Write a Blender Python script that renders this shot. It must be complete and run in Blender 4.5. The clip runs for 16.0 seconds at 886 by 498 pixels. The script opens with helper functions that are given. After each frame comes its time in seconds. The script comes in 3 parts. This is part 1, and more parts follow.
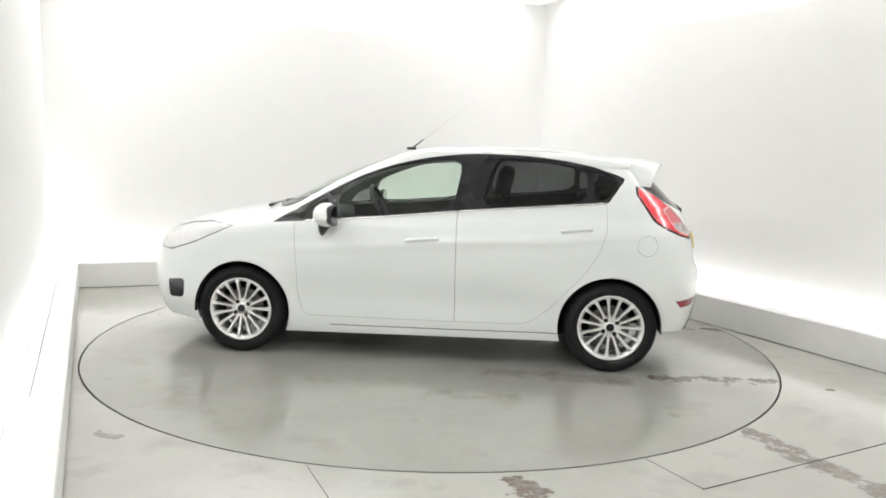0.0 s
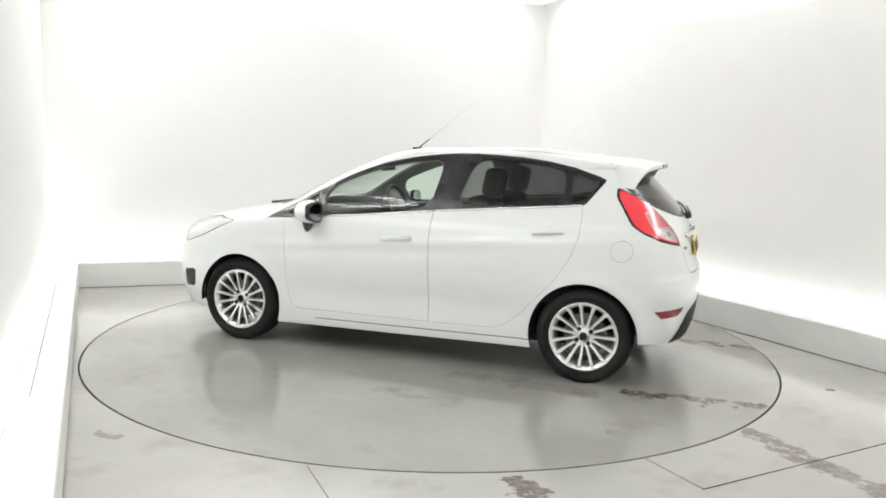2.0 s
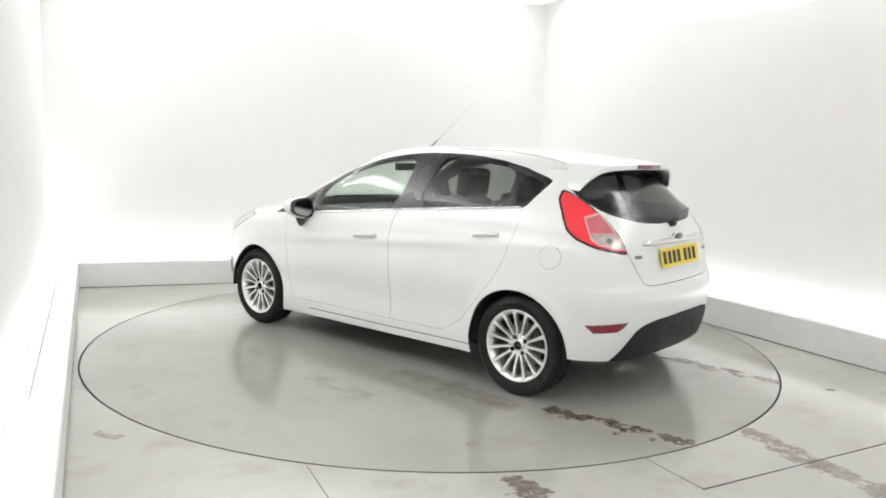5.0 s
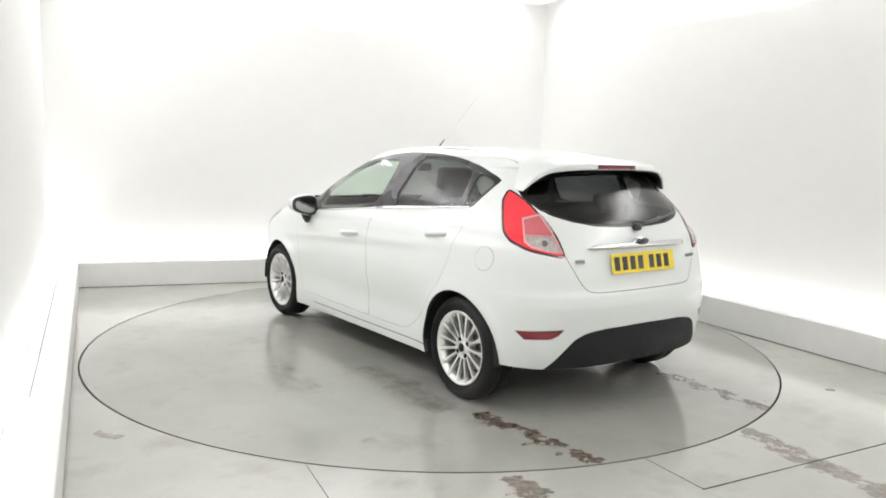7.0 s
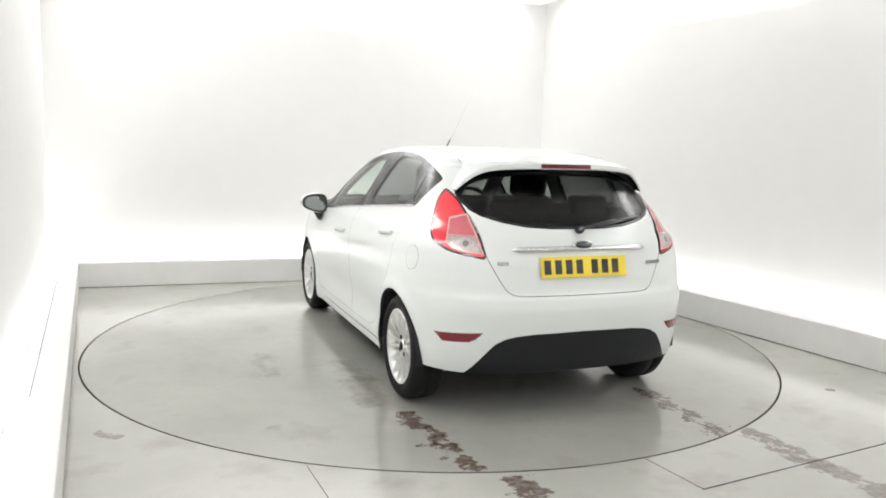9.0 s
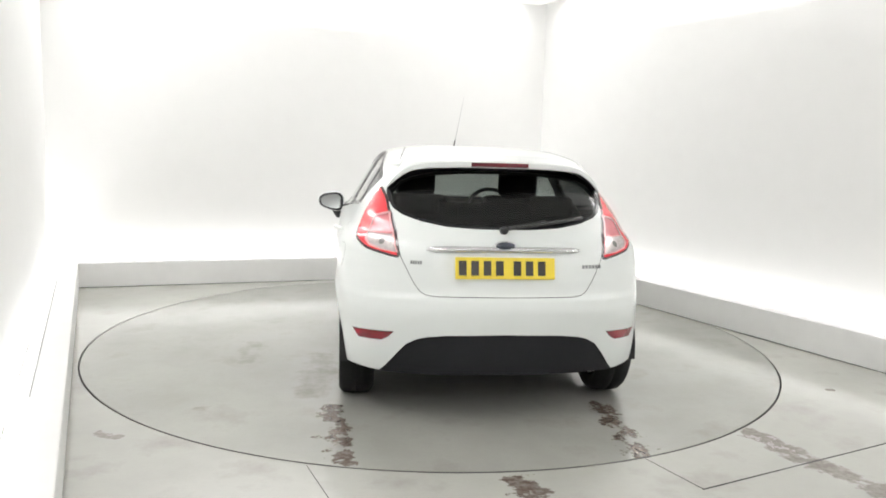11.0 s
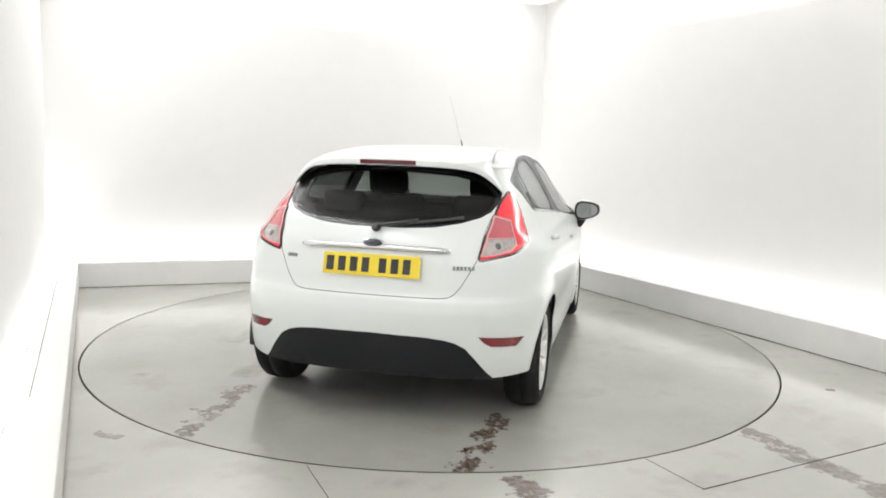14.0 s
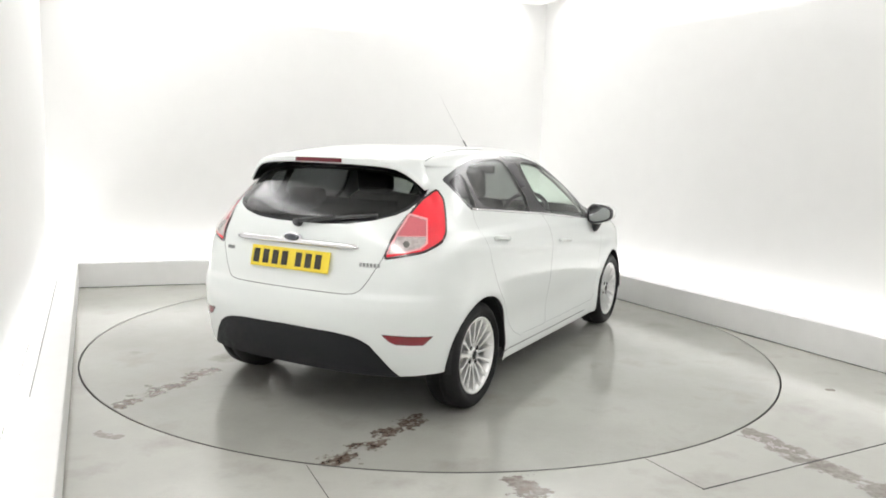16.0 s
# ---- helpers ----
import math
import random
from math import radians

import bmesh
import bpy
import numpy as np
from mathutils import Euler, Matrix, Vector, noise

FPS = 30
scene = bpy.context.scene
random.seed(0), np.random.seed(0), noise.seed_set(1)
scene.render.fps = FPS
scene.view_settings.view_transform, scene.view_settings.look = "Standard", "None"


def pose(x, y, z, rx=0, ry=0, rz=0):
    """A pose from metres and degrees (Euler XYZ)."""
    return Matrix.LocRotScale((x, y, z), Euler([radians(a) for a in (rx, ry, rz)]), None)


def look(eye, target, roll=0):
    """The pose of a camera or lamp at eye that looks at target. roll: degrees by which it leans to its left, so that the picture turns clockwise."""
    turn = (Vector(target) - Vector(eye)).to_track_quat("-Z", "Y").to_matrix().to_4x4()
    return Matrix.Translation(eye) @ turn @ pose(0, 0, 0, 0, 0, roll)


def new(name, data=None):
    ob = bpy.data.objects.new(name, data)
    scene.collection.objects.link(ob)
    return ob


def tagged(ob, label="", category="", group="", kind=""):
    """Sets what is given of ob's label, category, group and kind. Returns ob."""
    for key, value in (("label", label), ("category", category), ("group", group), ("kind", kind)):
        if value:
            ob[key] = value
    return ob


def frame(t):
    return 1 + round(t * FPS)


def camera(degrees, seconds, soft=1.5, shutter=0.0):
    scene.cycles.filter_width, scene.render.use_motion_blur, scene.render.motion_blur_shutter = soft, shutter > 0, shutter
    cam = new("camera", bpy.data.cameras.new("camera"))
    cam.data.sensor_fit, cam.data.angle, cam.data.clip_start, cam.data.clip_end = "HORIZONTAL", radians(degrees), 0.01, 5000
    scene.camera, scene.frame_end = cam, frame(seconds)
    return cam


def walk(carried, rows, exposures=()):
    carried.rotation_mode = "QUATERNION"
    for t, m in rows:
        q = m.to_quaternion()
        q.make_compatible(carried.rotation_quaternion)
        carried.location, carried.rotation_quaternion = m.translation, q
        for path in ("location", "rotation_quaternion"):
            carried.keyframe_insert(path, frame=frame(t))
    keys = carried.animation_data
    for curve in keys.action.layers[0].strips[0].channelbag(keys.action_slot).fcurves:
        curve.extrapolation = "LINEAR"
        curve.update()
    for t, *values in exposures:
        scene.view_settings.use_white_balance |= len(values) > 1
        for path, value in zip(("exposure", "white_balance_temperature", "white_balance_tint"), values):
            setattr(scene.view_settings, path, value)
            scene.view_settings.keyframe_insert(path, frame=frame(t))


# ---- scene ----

# ---- camera ----
SECONDS = 16.0
cam = camera(59.8, SECONDS, soft=1.8)
EYE = Vector((0.0, -5.711, 1.457))
AIM = Vector((0.01045, 0.99076, -0.13525))
STAND = look(EYE, EYE + AIM, 1.703)
walk(cam, [(0.0, STAND), (SECONDS, STAND)])

# ---- plan of the studio: inner edges of the plinth, the wall stands behind it ----
CORNER_BL, CORNER_BR = Vector((-3.365, 1.504, 0)), Vector((1.081, 3.05, 0))
CORNER_FL = CORNER_BL + Vector((0.4055, -0.914, 0)) * 9.0
CORNER_FR = CORNER_BR + Vector((0.4735, -0.8808, 0)) * 9.4
PLINTH = [CORNER_BL, CORNER_BR, CORNER_FR, CORNER_FL]
GAP, PLINTH_TOP, PLINTH_DEEP = 0.25, 0.238, 0.16
CEILING, ROOF = 3.00, 3.45


def grown(corners, by):
    """A clockwise plan, moved outwards by so many metres."""
    out = []
    n = len(corners)
    for i in range(n):
        a, b, c = corners[i - 1], corners[i], corners[(i + 1) % n]
        n1 = (b - a).normalized().cross(Vector((0, 0, 1))) * -1
        n2 = (c - b).normalized().cross(Vector((0, 0, 1))) * -1
        m = (n1 + n2).normalized()
        out.append(b + m * (by / m.dot(n1)))
    return out


# ---- world and lights ----
world = bpy.data.worlds.new("studio_air")
world.use_nodes = True
world.node_tree.nodes["Background"].inputs[0].default_value = (1, 1, 1, 1)
world.node_tree.nodes["Background"].inputs[1].default_value = 0.02
scene.world = world
scene.view_settings.exposure = -1.25
FOOT_POWER, COVE_POWER, FILL_POWER = 12.5, 60.0, 13.5


def strip_lamp(name, a, b, z, aim, watts, deep, spread=180):
    """A long light strip from a to b at the height z, shining towards aim."""
    data = bpy.data.lights.new(name, "AREA")
    data.shape, data.size, data.size_y = "RECTANGLE", (b - a).length, deep
    data.energy, data.color = watts * (b - a).length, (1.0, 0.99, 0.998)
    data.spread = radians(spread)
    ob = new(name, data)
    along, way = (b - a).normalized(), aim.normalized()
    side = way.cross(along) * -1
    m = Matrix((along, side, -way)).transposed().to_4x4()
    mid = (a + b) / 2
    ob.matrix_world = Matrix.Translation((mid.x, mid.y, z)) @ m
    return ob


# the foot strips lie in the trough behind the plinth; the cove strips lie on the ceiling panel,
# whose edge keeps their light to the top of the walls, and end short of the corners; the room
# strips are unseen fill lamps, added in the gap round the panel and shining inwards
FILL_SHARE = (1.05, 1.0, 0.5, 1.2)  # back, right, front, left
LAMP_LINE, COVE_LINE, FILL_LINE = grown(PLINTH, 0.207), grown(PLINTH, -0.135), grown(PLINTH, 0.13)
for i in range(4):
    a, b = LAMP_LINE[i], LAMP_LINE[(i + 1) % 4]
    out = (b - a).normalized().cross(Vector((0, 0, 1))) * -1
    strip_lamp("plinth_light", a, b, 0.17, out * 0.5 + Vector((0, 0, 1)), FOOT_POWER, 0.06)
    a, b = COVE_LINE[i], COVE_LINE[(i + 1) % 4]
    way = (b - a).normalized() * 0.24
    strip_lamp("cove_light", a + way, b - way, CEILING + 0.24, out * 0.7 - Vector((0, 0, 0.7)), COVE_POWER, 0.05, 75)
    a, b = FILL_LINE[i], FILL_LINE[(i + 1) % 4]
    way = (b - a).normalized() * 0.45
    strip_lamp("room_fill_light", a + way, b - way, CEILING - 0.02, out * -2.0 - Vector((0, 0, 1)), FILL_POWER * FILL_SHARE[i], 0.14)


# ---- materials ----
def nodes_of(m):
    m.use_nodes = True
    return m.node_tree.nodes, m.node_tree.links


def sockets(node, **values):
    for key, value in values.items():
        node.inputs[key.replace("_", " ")].default_value = value
    return node


def plain(name, color, rough=0.5, metal=0.0, vary=0.06, grain=40.0, bump=0.0, coat=0.0, spec=0.5, coat_rough=0.04):
    """A surface with mild variation at two scales."""
    m = bpy.data.materials.new(name)
    n, l = nodes_of(m)
    b = n["Principled BSDF"]
    sockets(b, Roughness=rough, Metallic=metal, Coat_Weight=coat, Coat_Roughness=coat_rough, Specular_IOR_Level=spec)
    co = n.new("ShaderNodeTexCoord")
    fine, broad = n.new("ShaderNodeTexNoise"), n.new("ShaderNodeTexNoise")
    sockets(fine, Scale=grain, Detail=4.0)
    sockets(broad, Scale=grain / 14, Detail=2.0)
    l.new(co.outputs["Object"], fine.inputs["Vector"])
    l.new(co.outputs["Object"], broad.inputs["Vector"])
    add = n.new("ShaderNodeMath")
    add.operation = "ADD"
    l.new(fine.outputs["Fac"], add.inputs[0])
    l.new(broad.outputs["Fac"], add.inputs[1])
    ramp = n.new("ShaderNodeMapRange")
    sockets(ramp, From_Min=0.6, From_Max=1.4, To_Min=1 - vary, To_Max=1 + vary)
    l.new(add.outputs[0], ramp.inputs["Value"])
    tint = n.new("ShaderNodeVectorMath")
    tint.operation = "SCALE"
    tint.inputs[0].default_value = color[:3]
    l.new(ramp.outputs[0], tint.inputs["Scale"])
    l.new(tint.outputs["Vector"], b.inputs["Base Color"])
    rr = n.new("ShaderNodeMapRange")
    sockets(rr, From_Min=0.3, From_Max=0.7, To_Min=max(rough * 0.85, 0.01), To_Max=min(rough * 1.15, 1))
    l.new(broad.outputs["Fac"], rr.inputs["Value"])
    l.new(rr.outputs[0], b.inputs["Roughness"])
    if bump:
        bp = n.new("ShaderNodeBump")
        sockets(bp, Strength=bump, Distance=0.003)
        l.new(fine.outputs["Fac"], bp.inputs["Height"])
        l.new(bp.outputs[0], b.inputs["Normal"])
    return m


def glass(name, tint, rough=0.02, least=0.06):
    """A thin tinted pane: clear, with a mirror's gloss that grows to the edge."""
    m = bpy.data.materials.new(name)
    n, l = nodes_of(m)
    n.remove(n["Principled BSDF"])
    clear, gloss, mix, edge = (n.new("ShaderNodeBsdfTransparent"), n.new("ShaderNodeBsdfGlossy"),
                               n.new("ShaderNodeMixShader"), n.new("ShaderNodeLayerWeight"))
    clear.inputs["Color"].default_value = (*tint, 1)
    sockets(gloss, Color=(1, 1, 1, 1), Roughness=rough)
    edge.inputs["Blend"].default_value = 0.5
    power, base = n.new("ShaderNodeMath"), n.new("ShaderNodeMath")
    power.operation, base.operation = "POWER", "MULTIPLY_ADD"
    power.inputs[1].default_value = 5.0
    base.inputs[1].default_value, base.inputs[2].default_value = 0.93, least
    l.new(edge.outputs["Facing"], power.inputs[0])
    l.new(power.outputs[0], base.inputs[0])
    l.new(base.outputs[0], mix.inputs[0])
    l.new(clear.outputs[0], mix.inputs[1])
    l.new(gloss.outputs[0], mix.inputs[2])
    l.new(mix.outputs[0], n["Material Output"].inputs["Surface"])
    return m


class Wear:
    """Adds patches of dirt to a floor's nodes, in its own plane."""

    def __init__(self, n, l):
        self.n, self.l = n, l
        self.co = n.new("ShaderNodeTexCoord").outputs["Object"]
        self.total = None

    def math(self, op, a, b=None, clamp=False):
        m = self.n.new("ShaderNodeMath")
        m.operation, m.use_clamp = op, clamp
        for i, v in enumerate((a, b)):
            if v is None:
                continue
            if isinstance(v, (int, float)):
                m.inputs[i].default_value = v
            else:
                self.l.new(v, m.inputs[i])
        return m.outputs[0]

    def noise(self, scale, detail=4.0):
        t = self.n.new("ShaderNodeTexNoise")
        sockets(t, Scale=scale, Detail=detail, Roughness=0.6)
        self.l.new(self.co, t.inputs["Vector"])
        return t.outputs["Fac"]

    def ramp(self, v, lo, hi, to_lo=0.0, to_hi=1.0):
        r = self.n.new("ShaderNodeMapRange")
        sockets(r, From_Min=lo, From_Max=hi, To_Min=to_lo, To_Max=to_hi)
        self.l.new(v, r.inputs["Value"])
        return r.outputs[0]

    def streak(self, a, b, wide, scale, low, amount, soft=0.05):
        """A broken trail of mud from a to b: blotches, and crumbs between them."""
        a, b = Vector(a), Vector(b)
        mid, way = (a + b) / 2, (b - a)
        mp = self.n.new("ShaderNodeMapping")
        mp.vector_type = "TEXTURE"
        mp.inputs["Location"].default_value = (mid.x, mid.y, 0)
        mp.inputs["Rotation"].default_value = (0, 0, math.atan2(way.y, way.x))
        mp.inputs["Scale"].default_value = (way.length / 2, wide / 2, 1)
        self.l.new(self.co, mp.inputs["Vector"])
        sep = self.n.new("ShaderNodeSeparateXYZ")
        self.l.new(mp.outputs[0], sep.inputs[0])
        ax = self.ramp(self.math("ABSOLUTE", sep.outputs["X"]), 0.80, 2.40, 0, 2.0)
        ay = self.ramp(self.math("ABSOLUTE", sep.outputs["Y"]), 0.25, 5.40, 0, 2.0)
        field = self.math("ADD", self.math("MULTIPLY", self.noise(scale * 0.8, 3.0), 0.80), self.math("MULTIPLY", self.noise(scale * 4.0, 3.0), 0.20))
        field = self.math("SUBTRACT", self.math("SUBTRACT", field, ax), ay)
        thin = self.ramp(self.noise(scale * 2.2, 4.0), 0.34, 0.58, 0.62 * amount, amount)
        v = self.math("MULTIPLY", self.ramp(field, low, low + soft), thin)
        self.total = v if self.total is None else self.math("MAXIMUM", self.total, v)


def floor_paint(name, low, high, streaks):
    """Worn, glossy pale grey floor paint with mud on it."""
    m = bpy.data.materials.new(name)
    n, l = nodes_of(m)
    b = n["Principled BSDF"]
    w = Wear(n, l)
    for s in streaks:
        w.streak(*s)
    cloud = w.ramp(w.noise(1.3, 5.0), 0.3, 0.72)
    fine = w.noise(55.0, 3.0)
    tone = n.new("ShaderNodeMix")
    tone.data_type = "RGBA"
    tone.inputs["A"].default_value = (low, low, low * 0.914, 1)
    tone.inputs["B"].default_value = (high, high, high * 0.92, 1)
    l.new(w.math("ADD", w.math("MULTIPLY", cloud, 0.8), w.math("MULTIPLY", fine, 0.25)), tone.inputs["Factor"])
    smear = w.math("MULTIPLY", w.ramp(w.noise(2.6, 7.0), 0.54, 0.72), 0.26)
    dirt = n.new("ShaderNodeMix")
    dirt.data_type = "RGBA"
    dirt.inputs["B"].default_value = (0.088, 0.052, 0.036, 1)
    l.new(tone.outputs["Result"], dirt.inputs["A"])
    l.new(w.math("MAXIMUM", w.total, smear), dirt.inputs["Factor"])
    l.new(dirt.outputs["Result"], b.inputs["Base Color"])
    rough = w.math("ADD", w.ramp(cloud, 0, 1, FLOOR_ROUGH, FLOOR_ROUGH + 0.10), w.math("MULTIPLY", w.total, 0.12))
    l.new(rough, b.inputs["Roughness"])
    b.inputs["Specular IOR Level"].default_value = 1.0
    bp = n.new("ShaderNodeBump")
    sockets(bp, Strength=0.06, Distance=0.002)
    l.new(w.noise(16.0, 4.0), bp.inputs["Height"])
    l.new(bp.outputs[0], b.inputs["Normal"])
    return m


FLOOR_ROUGH = 0.115
WALL = plain("white_wall_paint", (0.875, 0.872, 0.855), 0.7, vary=0.015, grain=6)
DOOR_GREY = plain("grey_end_wall", (0.42, 0.42, 0.41), 0.6, vary=0.04, grain=6)
PLINTH_WHITE = plain("plinth_paint", (0.89, 0.885, 0.87), 0.45, vary=0.03, grain=9)
FLOOR = floor_paint("floor_paint", 0.43, 0.535, [((1.62, -1.70), (2.10, -2.75), 0.28, 9.0, 0.385, 0.72, 0.09),
                                    ((0.34, -2.40), (0.66, -3.10), 0.34, 11.0, 0.42, 0.92),
                                    ((-1.66, -2.05), (-1.48, -2.13), 0.13, 16.0, 0.40, 0.5),
                                    ((1.05, -1.42), (1.42, -1.40), 0.12, 16.0, 0.47, 0.25),
                                    ((2.47, -1.06), (2.53, -1.06), 0.045, 30.0, 0.2, 0.8)])
DISC = floor_paint("turntable_paint", 0.335, 0.445, [((-1.44, 0.74), (-2.40, 0.66), 0.34, 11.0, 0.455, 0.95),
                                       ((-1.44, -0.80), (-2.40, -0.75), 0.32, 11.0, 0.45, 0.97),
                                       ((-1.42, 0.84), (-0.35, 0.82), 0.42, 6.0, 0.36, 0.45, 0.22),
                                       ((-0.70, 1.30), (-0.05, 1.30), 0.30, 8.0, 0.38, 0.28, 0.2),
                                       ((-1.58, 1.42), (-1.50, 1.45), 0.16, 14.0, 0.30, 0.3, 0.25)])
PAINT = plain("white_car_paint", (0.815, 0.845, 0.825), 0.34, vary=0.01, grain=20, coat=0.5, coat_rough=0.10)
BLACK_TRIM = plain("black_trim", (0.022, 0.022, 0.024), 0.35, vary=0.1)
ROUGH_TRIM = plain("grained_black_plastic", (0.011, 0.0115, 0.013), 0.55, vary=0.15, grain=300, bump=0.3, spec=0.18)
GLOSS_BLACK = plain("gloss_black", (0.009, 0.009, 0.011), 0.28, vary=0.05, spec=0.3)
RUBBER = plain("tyre_rubber", (0.011, 0.011, 0.011), 0.7, vary=0.2, grain=80, bump=0.2, spec=0.18)
ALLOY = plain("silver_alloy", (0.84, 0.84, 0.83), 0.34, metal=0.9, vary=0.05)
STEEL = plain("brake_steel", (0.14, 0.135, 0.13), 0.45, metal=0.9, vary=0.15, grain=90)
CHROME = plain("chrome", (0.75, 0.75, 0.76), 0.12, metal=1.0, vary=0.03)
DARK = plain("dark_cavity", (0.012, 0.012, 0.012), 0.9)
CABIN = plain("cabin_plastic", (0.045, 0.045, 0.048), 0.7, vary=0.15, grain=60, bump=0.05)
PALE_TRIM = plain("pale_pillar_trim", (0.36, 0.36, 0.345), 0.8, vary=0.05, grain=60, bump=0.05)
FABRIC = plain("seat_fabric", (0.03, 0.03, 0.034), 0.9, vary=0.3, grain=60, bump=0.1)
RED = plain("red_lamp_lens", (0.74, 0.018, 0.036), 0.12, vary=0.06, grain=90, coat=0.8, coat_rough=0.18)
PINK = plain("frosted_red_lens", (0.52, 0.12, 0.14), 0.15, vary=0.15, grain=110, coat=0.8, coat_rough=0.18)
CLEAR = plain("clear_lens", (0.56, 0.50, 0.49), 0.2, metal=0.3, vary=0.4, grain=60, coat=0.8, coat_rough=0.18)
LAMP_RIM = plain("lamp_rim_black", (0.035, 0.006, 0.010), 0.25, coat=0.5)
LENS_FRAME = plain("pale_lens_frame", (0.74, 0.36, 0.37), 0.2, coat=0.8)
DARK_RED = plain("dark_red_reflector", (0.19, 0.010, 0.018), 0.2, vary=0.1, grain=200, coat=0.6)
STOP_RED = plain("stop_lamp_red", (0.10, 0.008, 0.013), 0.2, coat=0.5)
YELLOW = plain("yellow_plate", (0.80, 0.62, 0.05), 0.35, vary=0.03)
INK = plain("black_ink", (0.02, 0.018, 0.015), 0.5)
BLUE = plain("dark_blue_enamel", (0.012, 0.018, 0.035), 0.2, coat=0.6)
CHANNEL_GREY = plain("grey_roof_strip", (0.30, 0.31, 0.31), 0.5, vary=0.2)
WHIP_GLARE = plain("glare_grey_aerial_whip", (0.30, 0.30, 0.30), 0.5)
GREY_INK = plain("grey_metal_letters", (0.28, 0.29, 0.29), 0.3, metal=0.6)
HEADLAMP = plain("headlamp_lens", (0.80, 0.80, 0.80), 0.1, metal=0.15, vary=0.12, grain=30, coat=1.0)
CLEAR_GLASS = glass("green_tinted_glass", (0.80, 0.88, 0.82), 0.05, 0.03)
DARK_GLASS = glass("privacy_glass", (0.22, 0.23, 0.23), 0.2, 0.03)
MIRROR = plain("mirror_silver", (0.30, 0.31, 0.31), 0.03, metal=1.0, vary=0.0)


# ---- making meshes ----
def part(name, bm, material, parent=None, label="", smooth=True, at=None):
    """Links a bmesh as one mesh object, under a thing or a part."""
    me = bpy.data.meshes.new(name)
    bm.normal_update()
    bm.to_mesh(me)
    bm.free()
    me.materials.append(material)
    if smooth:
        me.shade_smooth()
    ob = new(name, me)
    if parent:
        ob.parent = parent
    if at is not None:
        ob.matrix_basis = at
    if label:
        ob["label"] = label
    return ob


def box(size, at=(0, 0, 0), bevel=0.0, turn=None, segments=2):
    bm = bmesh.new()
    bmesh.ops.create_cube(bm, size=1, matrix=Matrix.Diagonal((*size, 1)))
    if bevel:
        bmesh.ops.bevel(bm, geom=bm.edges[:], offset=bevel, segments=segments, profile=0.7, affect="EDGES")
    bm.transform(Matrix.Translation(at) @ (turn or Matrix()))
    return bm


def prism(corners, z0, z1):
    """An upright block over a plan."""
    bm = bmesh.new()
    low = [bm.verts.new((c[0], c[1], z0)) for c in corners]
    top = [bm.verts.new((c[0], c[1], z1)) for c in corners]
    bm.faces.new(low[::-1]), bm.faces.new(top)
    n = len(corners)
    for i in range(n):
        bm.faces.new((low[i], low[(i + 1) % n], top[(i + 1) % n], top[i]))
    bmesh.ops.recalc_face_normals(bm, faces=bm.faces[:])
    return bm


def spun(profile, steps=48, axis="y"):
    """A turned body: profile rows of (radius, along)."""
    bm = bmesh.new()
    rings = []
    for r, h in profile:
        ring = []
        for i in range(steps):
            a = 2 * math.pi * i / steps
            ring.append(bm.verts.new((r * math.cos(a), h, r * math.sin(a)) if axis == "y" else (r * math.cos(a), r * math.sin(a), h)))
        rings.append(ring)
    for p, q in zip(rings, rings[1:]):
        for i in range(steps):
            bm.faces.new((p[i], p[(i + 1) % steps], q[(i + 1) % steps], q[i]))
    for ring, (r, h) in ((rings[0], profile[0]), (rings[-1], profile[-1])):
        if r < 0.05:
            bm.faces.new(ring)
    bmesh.ops.recalc_face_normals(bm, faces=bm.faces[:])
    return bm


def tube(points, radius, sides=8, flat=1.0):
    """A rod along points; flat squeezes it upright."""
    bm = bmesh.new()
    pts = [Vector(p) for p in points]
    rings = []
    for i, p in enumerate(pts):
        way = (pts[min(i + 1, len(pts) - 1)] - pts[max(i - 1, 0)]).normalized()
        u = way.cross(Vector((0, 0, 1)))
        u = u.normalized() if u.length > 1e-3 else Vector((1, 0, 0))
        v = u.cross(way)
        rr = radius[i] if isinstance(radius, (list, tuple)) else radius
        rings.append([bm.verts.new(p + u * rr * math.cos(2 * math.pi * k / sides) + v * rr * flat * math.sin(2 * math.pi * k / sides)) for k in range(sides)])
    for p, q in zip(rings, rings[1:]):
        for k in range(sides):
            bm.faces.new((p[k], p[(k + 1) % sides], q[(k + 1) % sides], q[k]))
    bm.faces.new(rings[0][::-1]), bm.faces.new(rings[-1])
    bmesh.ops.recalc_face_normals(bm, faces=bm.faces[:])
    return bm


